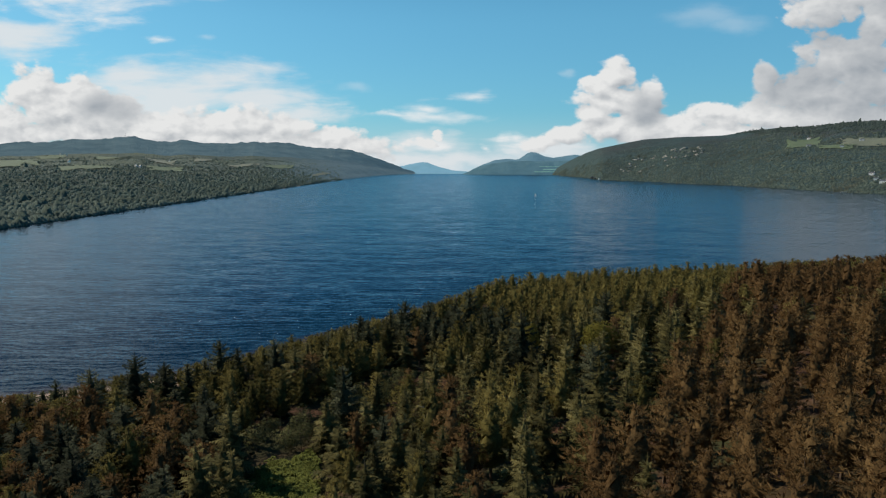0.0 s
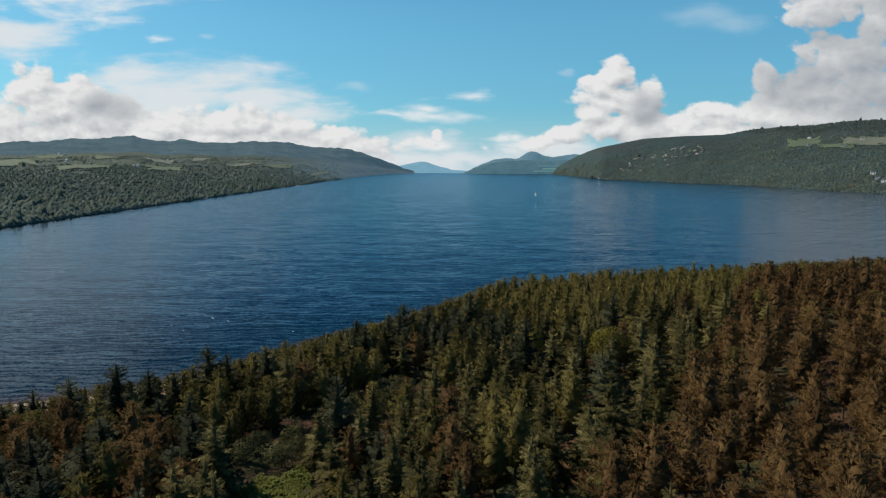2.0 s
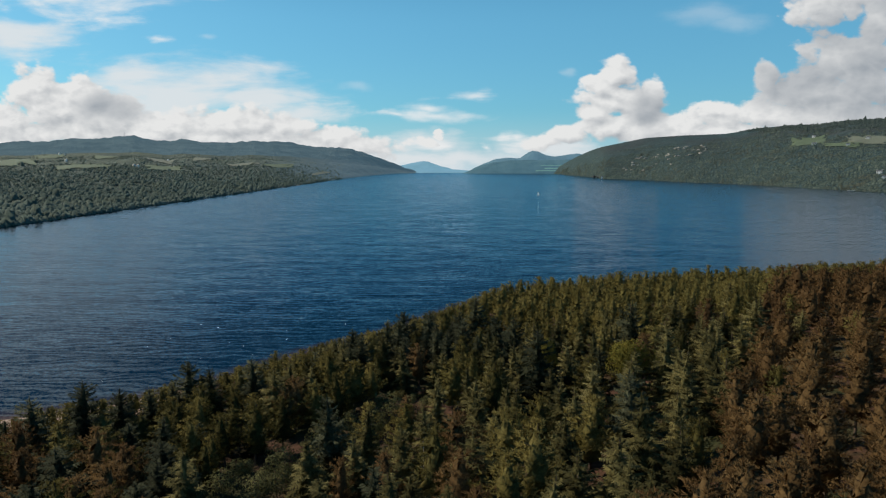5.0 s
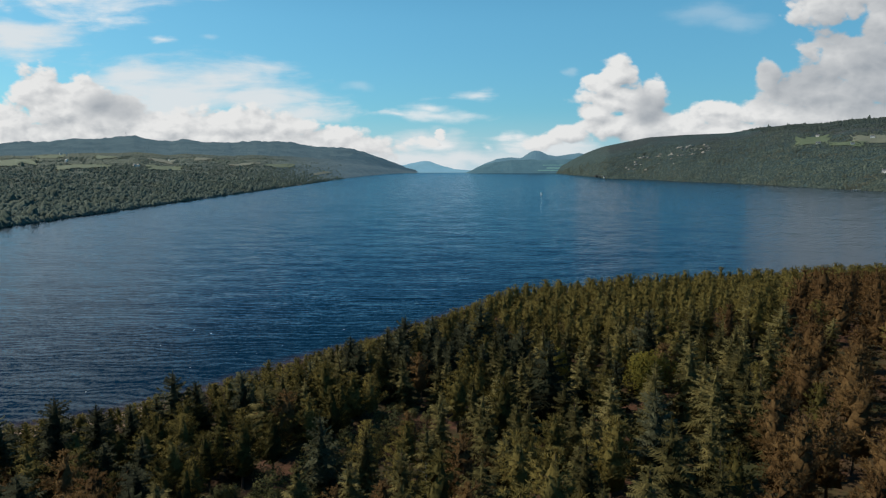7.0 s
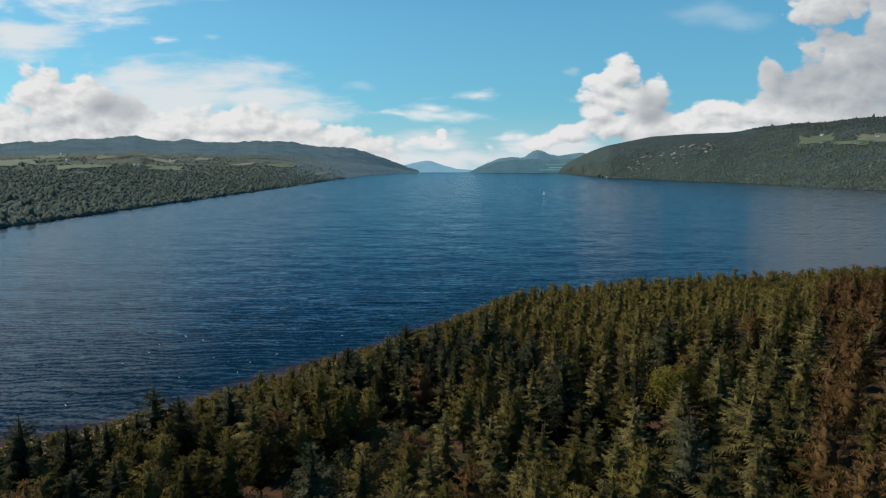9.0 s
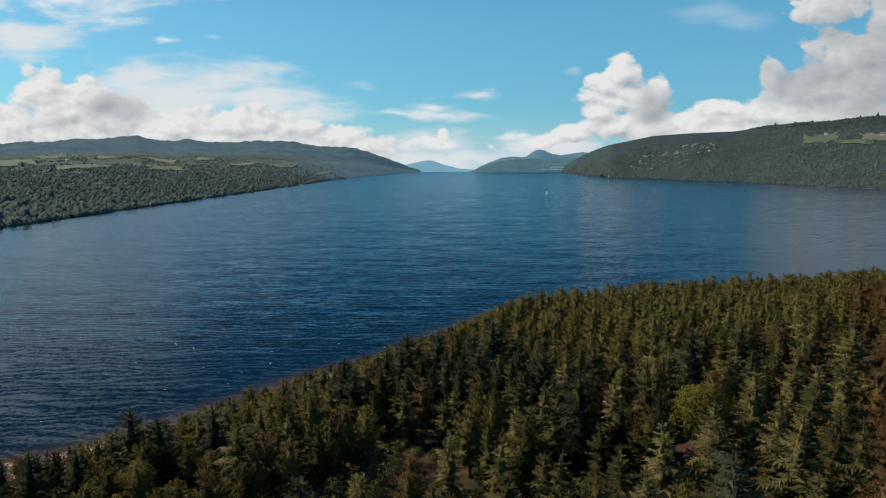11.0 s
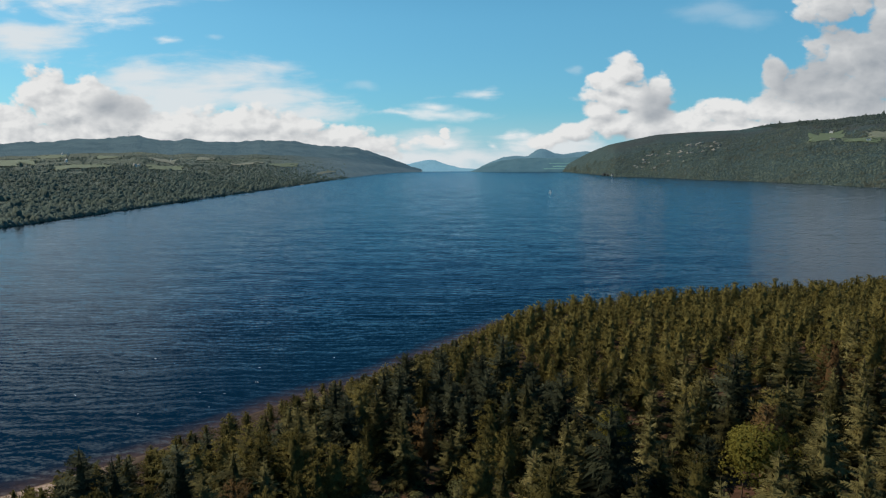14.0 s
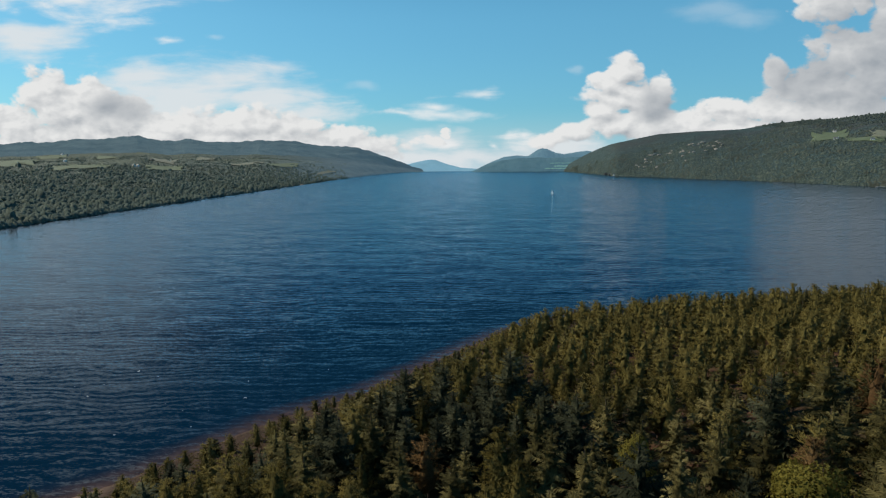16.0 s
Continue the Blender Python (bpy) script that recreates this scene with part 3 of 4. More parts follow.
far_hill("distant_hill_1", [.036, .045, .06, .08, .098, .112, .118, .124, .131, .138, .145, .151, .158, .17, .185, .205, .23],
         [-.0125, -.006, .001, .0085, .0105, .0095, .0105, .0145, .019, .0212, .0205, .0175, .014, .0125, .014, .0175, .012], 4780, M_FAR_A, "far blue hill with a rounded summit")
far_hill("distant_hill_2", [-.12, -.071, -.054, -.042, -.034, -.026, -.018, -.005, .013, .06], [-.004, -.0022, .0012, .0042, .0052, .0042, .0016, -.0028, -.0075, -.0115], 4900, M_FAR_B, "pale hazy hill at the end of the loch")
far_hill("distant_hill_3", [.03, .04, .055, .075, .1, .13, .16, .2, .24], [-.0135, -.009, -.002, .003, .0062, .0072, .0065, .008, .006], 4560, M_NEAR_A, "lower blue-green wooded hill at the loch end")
for u0, u1, d0, d1 in ((.142, .19, 26, 36), (.156, .192, 50, 62), (.15, .2, 88, 96)):
    far_hill("far_field", [u0, u1], [np.interp(u0, [.1, .13, .16, .2], [.0062, .0072, .0065, .008]), np.interp(u1, [.1, .13, .16, .2], [.0062, .0072, .0065, .008])], 4560, M_FAR_FIELD,
             "pale green far pasture on the hill", (d0, d1))


# ---- trees ----
def heart(rng, tri, h, base, wide):
    """The dense ragged inside of a crown: lumps and hollows, no two rings alike."""
    rings = []
    for k in range(10):
        f = k / 9.4
        rings.append([np.array([math.cos(a) * q, math.sin(a) * q, h * (base + (0.95 - base) * f) + rng.uniform(-0.5, 0.5)])
                      for a, q in ((i * math.tau / 9 + k * 0.9 + rng.uniform(-0.2, 0.2), wide(f) * rng.choice((0.55, 0.8, 1.0, 1.3)) * rng.uniform(0.85, 1.15)) for i in range(9))])
    for a, b in zip(rings[:-1], rings[1:]):
        for i in range(9):
            tri(a[i], a[(i + 1) % 9], b[i])
            tri(a[(i + 1) % 9], b[(i + 1) % 9], b[i])


class Growth:
    """Corners and triangles of a growing crown."""

    def __init__(self):
        self.V, self.F = [], []

    def at(self, p):
        self.V.append(p)
        return len(self.V) - 1

    def tri(self, a, b, c):
        k = len(self.V)
        self.V.extend((a, b, c))
        self.F.append((k, k + 1, k + 2))

    def done(self):
        return np.array(self.V), np.array(self.F)


UP = np.array([0.0, 0.0, 1.0])


def spruce_crown(rng, h, r, whorls, per, twigs=7, hang=1.0, core=0.36, taper=0.8):
    """Tiers of drooping boughs with gaps between them; each bough is a feathered spray, its side twigs growing from one spine."""
    g = Growth()
    for w in range(whorls):
        f = (w + rng.uniform(0, 0.7)) / whorls
        z = h * (0.08 + 0.88 * f)
        reach = r * (1 - f) ** taper * rng.uniform(0.72, 1.18) + 0.35
        n = max(4, int(per * (1 - 0.35 * f)))
        for k in range(n):
            az = math.tau * k / n + rng.uniform(-0.55, 0.55) + w * 1.9
            ln = reach * rng.uniform(0.5, 1.18)
            out = np.array([math.cos(az), math.sin(az), 0.0])
            side = np.array([-math.sin(az), math.cos(az), 0.0])
            rise, sag = 0.5 * f - 0.02 + rng.uniform(-0.1, 0.12), (rng.uniform(0.4, 0.8) - 0.35 * f) * hang
            zz = z + rng.uniform(-0.25, 0.25)

            def spine(t):
                return UP * (zz + ln * (rise * t - sag * t * t + 0.28 * t ** 3)) + out * ln * t

            marks = [g.at(spine(t)) for t in np.linspace(0.12, 1.0, twigs + 1)]
            tip = g.at(spine(1.12))
            for q in range(twigs):
                t = 0.12 + 0.88 * (q + 0.5) / twigs
                tw = (ln * 0.30 * math.sin(math.pi * min(1.0, 0.25 + 0.75 * t)) ** 0.6 + 0.16) * rng.uniform(0.7, 1.3)
                for sg in (-1, 1):
                    end = spine(t) + side * sg * tw + out * tw * rng.uniform(0.35, 0.8) - UP * tw * rng.uniform(0.05, 0.6)
                    g.F.append((marks[q], marks[q + 1], g.at(end)))
                if q % 2:
                    g.F.append((marks[q], marks[q + 1], g.at(spine(t) + out * 0.1 - UP * (0.16 * ln + 0.1) * rng.uniform(0.6, 1.3))))
            g.F.append((marks[-2], marks[-1], tip))
    for k in range(3):
        o = np.array([math.cos(k * 2.1), math.sin(k * 2.1), 0.0])
        g.tri(UP * h * 1.03, UP * h * 0.9 + o * 0.13, UP * h * 0.9 - o * 0.13)
    heart(rng, g.tri, h, 0.10, lambda f: core * r * (1 - f) ** 0.86)
    return g.done()


def pine_crown(rng, h, r, whorls, per, base, rise=0.35, droop=0.0, tufts=(0.4, 0.62, 0.83, 1.02), blades=9, coarse=1.0):
    """Limbs that end in soft brushes of needles; a rounded, uneven cone. droop lets the brushes hang."""
    g = Growth()
    lop = [(rng.uniform(0, math.tau), rng.uniform(-0.16, 0.2)) for _ in range(3)]
    for w in range(whorls):
        f = (w + rng.uniform(0, 0.8)) / whorls
        z = h * (base + (0.95 - base) * f)
        reach = r * (1 - f ** 1.7) ** 0.8 * (0.62 + 0.38 * min(1.0, f * 3.5)) * rng.uniform(0.8, 1.15) + 0.2
        n = max(4, int(per * (1 - 0.45 * f)))
        for k in range(n):
            az = math.tau * k / n + rng.uniform(-0.5, 0.5) + w * 2.3
            ln = reach * rng.uniform(0.62, 1.1) * (1 + sum(a * math.cos(az - p + 2 * f) for p, a in lop))
            out = np.array([math.cos(az), math.sin(az), 0.0])
            up = rise * rng.uniform(0.2, 1.3) + 0.35 * f - 0.35 * droop
            for t in tufts:
                c = UP * (z + ln * (up * t * t + 0.05 * t)) + out * ln * t + np.array([rng.gauss(0, 0.12), rng.gauss(0, 0.12), rng.gauss(0, 0.12)]) * (0.4 + 0.3 * ln)
                m = g.at(c)
                ahead = out * (0.5 + 0.4 * t) + UP * (0.75 - droop + 0.4 * f)
                size = (0.36 + 0.12 * ln) * coarse * rng.uniform(0.8, 1.25)
                for _ in range(blades):
                    d = ahead + np.array([rng.gauss(0, 0.7), rng.gauss(0, 0.7), rng.gauss(-0.25 * droop, 0.55)])
                    d /= np.linalg.norm(d) + 1e-6
                    q = np.cross(d, np.array([rng.gauss(0, 1), rng.gauss(0, 1), rng.gauss(0, 1)]))
                    q *= (0.05 + 0.09 * size) * coarse / (np.linalg.norm(q) + 1e-6)
                    g.F.append((m, g.at(c + d * size * 0.35 + q), g.at(c + d * size * rng.uniform(0.8, 1.4))))
    for k in range(7):
        o = np.array([math.cos(k * 0.9), math.sin(k * 0.9), 0.0])
        g.tri(UP * h * 0.88 + o * 0.12, UP * h * 0.93 - o * 0.08, UP * h * rng.uniform(0.94, 1.0) + o * 0.28)
    heart(rng, g.tri, h, base, lambda f: 0.40 * r * (1 - f ** 1.6) ** 0.8)
    return g.done()


def leaf_crown(rng, h, r, clumps, size=0.6, base=0.25):
    """Leaf clumps on an uneven, lobed crown."""
    V, F = [], []
    lobes = [(rng.uniform(-0.45, 0.45) * r, rng.uniform(-0.45, 0.45) * r, h * (base + (1 - base) * rng.uniform(0.35, 0.75)), r * rng.uniform(0.45, 0.7)) for _ in range(9)]
    lobes.append((0, 0, h * 0.82, r * 0.5))
    for _ in range(clumps):
        lx, ly, lz, lr = lobes[rng.randrange(len(lobes))]
        d = np.array([rng.gauss(0, 1), rng.gauss(0, 1), rng.gauss(0.25, 0.9)])
        d /= np.linalg.norm(d)
        c = np.array([lx, ly, lz]) + d * lr * rng.uniform(0.75, 1.05) * np.array([1, 1, 0.85])
        c[2] = min(max(c[2], 0.15), h)
        for _ in range(3):
            q = np.array([rng.gauss(0, 1), rng.gauss(0, 1), rng.gauss(0, 0.6)])
            q /= np.linalg.norm(q)
            p = np.cross(q, d)
            a = size * rng.uniform(0.7, 1.3)
            F.append((len(V), len(V) + 1, len(V) + 2))
            V.extend((c - q * a * 0.5, c + q * a * 0.5, c + p * a * 0.8 + d * a * 0.3))
    return np.array(V), np.array(F)


def trunk_bmesh(rng, h, r, top=0.95, limbs=7):
    """A tapered, slightly bent trunk with limb stubs."""
    bm = bmesh.new()
    lean = (rng.uniform(-0.02, 0.02), rng.uniform(-0.02, 0.02))
    rings = []
    for k in range(6):
        f = k / 5
        rr = r * (1 - 0.85 * f) * (1.35 if k == 0 else 1)
        rings.append([bm.verts.new((rr * math.cos(a) + lean[0] * h * f * f, rr * math.sin(a) + lean[1] * h * f * f, h * top * f - (0.5 if k == 0 else 0))) for a in [i * math.tau / 6 for i in range(6)]])
    for a, b in zip(rings[:-1], rings[1:]):
        for i in range(6):
            bm.faces.new((a[i], a[(i + 1) % 6], b[(i + 1) % 6], b[i]))
    for k in range(limbs):
        z = h * rng.uniform(0.2, 0.8)
        az = rng.uniform(0, 360)
        pole(bm, r * 0.3, 0.015, rng.uniform(0.8, 1.8), pose(0, 0, z, 0, 0, az) @ pose(0, 0, 0, 0, rng.uniform(60, 85), 0), 4)
    return bm


class Kind:
    """A kind of tree: a few grown shapes, of which each tree in the wood is one."""

    def __init__(self, name, mat, label, category, group, grow, thin, trunk_r, count, height):
        self.name, self.mat, self.label, self.category, self.group, self.height = name, mat, label, category, group, height
        rng = random.Random(name)
        self.shapes = []
        for _ in range(count):
            V, F = grow(rng)
            F, n = crown_normals(V, F, height * 0.5, 0.6, 0.5 if "spruce" in name else 0.25)
            self.shapes.append((mesh_from(name + "_crown", V, F, mat, True, n), trunk_bmesh(rng, height, trunk_r)))
        self.shapes = [(c, self.settle(t)) for c, t in self.shapes]
        self.light = []
        for _ in range(count):
            V, F = thin(rng)
            self.light.append((V, *crown_normals(V, F, height * 0.5, 0.6, 0.5 if "spruce" in name else 0.25)))

    def settle(self, bm):
        me = bpy.data.meshes.new(self.name + "_trunk")
        bm.to_mesh(me)
        bm.free()
        me.materials.append(M_BARK)
        return me

    def plant(self, x, y, z, height, wide, turn, which):
        """One tree as a thing of its own."""
        ob = new(self.name)
        ob.empty_display_size = 0.5
        k = height / self.height
        ob.matrix_basis = pose(x, y, z, 3 * math.sin(turn * 7), 3 * math.cos(turn * 5), turn) @ Matrix.Diagonal((k * wide, k * wide, k, 1))
        crown, trunk = self.shapes[which % len(self.shapes)]
        for nm, me in (("trunk", trunk), ("crown", crown)):
            o = new(nm, me)
            o.parent = ob
        return tagged(ob, self.label, self.category, self.group)


SPRUCE = Kind("spruce_tree", M_SPRUCE, "grey-green spruce with light drooping tiered branches", "tree", "grey-green spruces in the wood",
              lambda g: spruce_crown(g, 16, 4.7, 16, 8, 7), lambda g: spruce_crown(g, 16, 4.6, 11, 6, 4), 0.26, 6, 16)
DARK = Kind("dark_spruce", M_DARK_SPRUCE, "tall blackish green spruce with dense hanging boughs", "tree", "dark spruces near the shore",
            lambda g: spruce_crown(g, 16, 4.7, 18, 9, 6, 0.6, 0.34, 0.68), lambda g: spruce_crown(g, 16, 4.7, 12, 6, 4, 0.55, 0.26, 0.62), 0.28, 5, 16)
PINE = Kind("lodgepole_pine", M_PINE, "olive green pine with soft upright brushes of needles", "tree", "green pines in the wood",
            lambda g: pine_crown(g, 14, 3.5, 10, 9, 0.24), lambda g: pine_crown(g, 14, 3.5, 8, 7, 0.26, tufts=(0.65, 1.0), blades=6, coarse=1.5), 0.2, 6, 14)
BROWN = Kind("scots_pine", M_BROWN, "brownish pine with dense rusty olive needles", "tree", "brownish pines on the slope",
             lambda g: pine_crown(g, 14, 3.5, 10, 9, 0.22), lambda g: pine_crown(g, 14, 3.5, 8, 7, 0.26, tufts=(0.65, 1.0), blades=6, coarse=1.5), 0.2, 6, 14)
LARCH = Kind("larch_tree", M_LARCH, "light yellow-green larch with soft drooping shoots", "tree", "larches along the shore",
             lambda g: pine_crown(g, 13, 3.0, 10, 8, 0.2, 0.3, 0.75), lambda g: pine_crown(g, 13, 3.0, 8, 7, 0.2, 0.3, 0.75, (0.6, 1.0), 8, 1.35), 0.18, 5, 13)
BROADLEAF = Kind("broadleaf_tree", M_LEAF, "round yellow-green broadleaf tree among the conifers", "tree", "broadleaf trees in the wood",
                 lambda g: leaf_crown(g, 12, 4.6, 2600, 0.3), lambda g: leaf_crown(g, 12, 4.6, 150, 1.1), 0.22, 3, 12)
SHRUB = Kind("shrub", M_SHRUB, "pale green willow shrub beside the clearing", "shrub", "shrubs round the clearing",
             lambda g: leaf_crown(g, 5, 2.6, 560, 0.22, 0.05), lambda g: leaf_crown(g, 5, 2.6, 120, 0.7, 0.05), 0.08, 4, 5)


def in_clearing(x, y):
    """The bracken clearing and the open dark glade beside it."""
    a = 84 < y < 126 and -0.335 * y < x < -(0.175 + 0.0022 * max(0, y - 118)) * y
    b = ((x + 40) / 9) ** 2 + ((y - 150) / 5) ** 2 < 1
    return a or b


rng = random.Random(11)
STANDING = [  # kind, place, height of the tip above the water, breadth
    (DARK, 9.7, 211.5, 22.0, 1.2), (DARK, 5.2, 206, 18.6, 1.15), (DARK, -12.7, 212, 17.4, 1.2), (DARK, -17, 207, 15.0, 1.1), (DARK, -4, 209, 16.4, 1.15), (DARK, -25.9, 194, 16.6, 1.15), (DARK, -44, 165, 17.0, 1.2),
    (DARK, -58.2, 161, 17.6, 1.25), (DARK, -53.5, 163.5, 15.2, 1.1), (DARK, -71.2, 140.3, 20.0, 1.2), (DARK, -65.7, 144.9, 16.6, 1.1), (DARK, -80.5, 140, 16.6, 1.3), (DARK, -90, 141, 13.6, 0.9),
    (LARCH, -47.3, 194.6, 9.8, 1.2), (LARCH, -37.2, 203, 8.4, 1.2), (LARCH, -42, 198, 7.6, 1.2), (DARK, -22, 186, 17.2, 1.1),
    (DARK, 49, 180.5, 27.8, 1.15), (DARK, 21.6, 157.6, 26.0, 1.2), (SPRUCE, 39.5, 147.5, 24.5, 1.2), (DARK, 19.3, 185.1, 22.2, 1.15), (SPRUCE, 25.9, 190.7, 19.5, 1.1), (SPRUCE, 37, 171, 23.0, 1.1),
    (SPRUCE, 66.9, 197.6, 22.7, 1.1), (SPRUCE, 19.1, 111, 25.0, 1.15), (SPRUCE, 12.5, 186, 19.5, 1.1), (SPRUCE, 30, 140, 24.0, 1.2), (SPRUCE, 47, 141, 27.0, 1.25), (SPRUCE, 56, 150, 27.5, 1.2),
    (BROADLEAF, 42.5, 162.4, 21.4, 0.5), (BROADLEAF, 42, 155, 24.5, 1.05), (BROADLEAF, 27, 176, 18.5, 0.6),
]
for _ in range(90):
    b = rng.uniform(125, 170)
    a = -33 + (b - 130) / 1.55 + rng.uniform(-4.5, 8)
    if all((a - q[1]) ** 2 + (b - q[2]) ** 2 > (6.5 if q[0] is SHRUB else 12) for q in STANDING):
        STANDING.append((SHRUB, a, b, float(ground_height(a, b)) + rng.uniform(3.2, 6.2), rng.uniform(0.9, 1.3)))
taken = [(x, y, 3.2 if k is not SHRUB else 2.4) for k, x, y, h, w in STANDING]
for k, x, y, tip, w in STANDING:
    foot = float(ground_height(x, y)) - 0.1
    k.plant(x, y, foot, (tip - foot) / 1.02, w, rng.uniform(0, 360), rng.randrange(9))


def choose(x, y, d):
    """Which kind grows here, and how tall."""
    n = 0.5 + 0.5 * float(ripple(np.float64(x), np.float64(y), 17.0, 3.0))
    r = rng.random()
    if x > 35.5 + 0.6 * (y - 103) and y < 235 + 0.1 * x and d > 55:
        return (BROWN if r < 0.93 else PINE if r < 0.98 else SPRUCE), rng.uniform(10.5, 15.5)
    if -14 < x < 20 and 190 < y < 214 and d > 14:
        return (DARK if r < 0.8 else PINE), rng.uniform(11.5, 15.5)
    if y > 203 and x > 4:
        if d < 9 and 285 < y and x < 48:
            return BROWN, rng.uniform(3.5, 5.5)
        if d < 14:
            return (LARCH if r < 0.7 else PINE), rng.uniform(5.5, 9)
        return (PINE if r < 0.8 else LARCH if r < 0.93 else SPRUCE), rng.uniform(8.8, 13.2)
    if x < -38:
        if y < 128:
            return (BROWN if r < 0.55 else PINE if r < 0.75 else DARK), rng.uniform(11, 14.5)
        return (PINE if r < 0.4 else LARCH if r < 0.8 else DARK), rng.uniform(8.5, 12)
    if d < 22:
        return (PINE if r < 0.3 else LARCH if r < 0.85 else DARK), rng.uniform(6.5, 10)
    if 6 < x < 38 + 0.6 * (y - 103) and y < 195:
        return (SPRUCE if r < 0.7 else DARK if r < 0.73 else PINE if r < 0.94 else BROWN), rng.uniform(12, 17)
    if n > 0.42:
        return (SPRUCE if r < 0.56 else DARK if r < 0.64 else PINE if r < 0.86 else LARCH if r < 0.95 else BROWN), rng.uniform(12, 17.5)
    return (BROWN if r < 0.1 else PINE if r < 0.5 else SPRUCE), rng.uniform(10, 14.5)


ROOM = {id(SPRUCE): 3.0, id(DARK): 2.7, id(PINE): 2.8, id(BROWN): 2.75, id(LARCH): 2.4, id(BROADLEAF): 3.2, id(SHRUB): 1.6}
cells = {}


def free(x, y, r):
    """Whether no tree's crown already fills this spot."""
    cx, cy = int(x // 6), int(y // 6)
    for a in (cx - 1, cx, cx + 1):
        for b in (cy - 1, cy, cy + 1):
            for px, py, pr in cells.get((a, b), ()):
                if (px - x) ** 2 + (py - y) ** 2 < (pr + r) ** 2:
                    return False
    return True


def take(x, y, r):
    cells.setdefault((int(x // 6), int(y // 6)), []).append((x, y, r))


for x, y, r in taken:
    take(x, y, r)
spots = []
while len(spots) < 26000:
    x, y = rng.uniform(-130, 300), rng.uniform(48, 372)
    if abs(x) < 0.72 * y + 16 and not in_clearing(x, y):
        spots.append((x, y))
xs_, ys_ = (np.array(c) for c in zip(*spots))
depth, level = shore_distance(xs_, ys_), ground_height(xs_, ys_)
woods = {}
for (x, y), d, z in zip(spots, depth, level):
    if d < (13 if x < -98 else 9 if x < -64 else 5):
        continue
    kind, h = choose(x, y, d)
    h = min(h, 4.2 + 0.32 * (d - 7) if x < -20 else 4.6 + 0.44 * (d - 8) if x < 12 else 6.5 + 0.36 * (d - 8)) * rng.uniform(0.92, 1.06)
    if x < -70:
        h = min(h, 3.8 + 0.33 * (d - 8)) if x > -92 else min(h, 3.0 + 0.26 * (d - 8))
    if h < 2.5:
        continue
    r = ROOM[id(kind)] * (0.45 + 0.55 * h / kind.height) * (0.86 if x < -20 else 1.12 if y < 203 else 1.0)
    if not free(x, y, r):
        continue
    take(x, y, r)
    woods.setdefault(id(kind), (kind, []))[1].append((x, y, float(z) - 0.1, h, rng.uniform(0.9, 1.35) * (1.25 if d < 24 else 1.15 if x < -20 else 1.0), rng.uniform(0, 360), rng.randrange(30)))

for kind, trees in woods.values():
    trees.sort(key=lambda t: math.hypot(t[0], t[1] - 45))
    for t in trees[:160]:
        kind.plant(*t)
    rest = trees[160:]
    if rest:
        VV, FF, NN, n = [], [], [], 0
        for x, y, z, h, wide, turn, which in rest:
            V, F, nrm = kind.light[which % len(kind.light)]
            k, c, s = h / kind.height, math.cos(radians(turn)), math.sin(radians(turn))
            W = np.stack([(V[:, 0] * c - V[:, 1] * s) * k * wide + x, (V[:, 0] * s + V[:, 1] * c) * k * wide + y, V[:, 2] * k + z], -1)
            VV.append(W), FF.append(F + n)
            NN.append(np.stack([nrm[:, 0] * c - nrm[:, 1] * s, nrm[:, 0] * s + nrm[:, 1] * c, nrm[:, 2]], -1))
            n += len(V)
        stand = mesh_from(kind.name + "_stand", np.concatenate(VV), np.concatenate(FF), kind.mat, True, np.concatenate(NN))
        tagged(new(kind.name + "_stand", stand),
               kind.label.replace(" with ", " stand with "), "forest", kind="stuff")


# ---- far woods on both hillsides ----
def far_woods(name, count, place, size, label, mat, seed, rise):
    """Many far crowns, each an uneven dome of two rings of foliage and a ragged top."""
    g = np.random.default_rng(seed)
    P = place(g, count)
    n = len(P)
    R = size * np.exp(g.normal(0, 0.3, (n, 1)))
    tall = g.uniform(0.75, 1.25, (n, 1)) * np.where(g.random((n, 1)) < 0.16, 1.7, 1.0)
    turn = g.uniform(0, math.tau, (n, 1))
    corners = []
    for k, (reach, lift) in enumerate(((1.0, 0.05), (0.72, 0.72))):
        a = turn + np.arange(6) * math.tau / 6 + 0.5 * k + g.uniform(-0.2, 0.2, (n, 6))
        q = R * reach * g.uniform(0.65, 1.3, (n, 6))
        z = R * tall * (lift + rise + g.uniform(-0.22, 0.22, (n, 6)))
        corners.append(np.stack([np.cos(a) * q, np.sin(a) * q, z], -1))
    corners.append(np.concatenate([g.normal(0, 0.18, (n, 1, 2)) * R[:, :, None], (R * tall * (1.05 + rise + g.uniform(-0.1, 0.3, (n, 1))))[:, :, None]], -1))
    V = np.concatenate(corners, 1)
    nrm = V / R[:, :, None] - np.array([0, 0, rise + 0.1]) + np.array([0, 0, 0.55]) + g.normal(0, 0.18, V.shape)
    nrm /= np.linalg.norm(nrm, axis=-1, keepdims=True)
    one = [t for i in range(6) for t in ((i, (i + 1) % 6, 6 + i), ((i + 1) % 6, 6 + (i + 1) % 6, 6 + i), (6 + i, 6 + (i + 1) % 6, 12))]
    F = np.array(one)[None] + 13 * np.arange(n)[:, None, None]
    return tagged(new(name, mesh_from(name, (V + P[:, None]).reshape(-1, 3), F.reshape(-1, 3), mat, True, nrm.reshape(-1, 3))), label, "forest", kind="stuff")


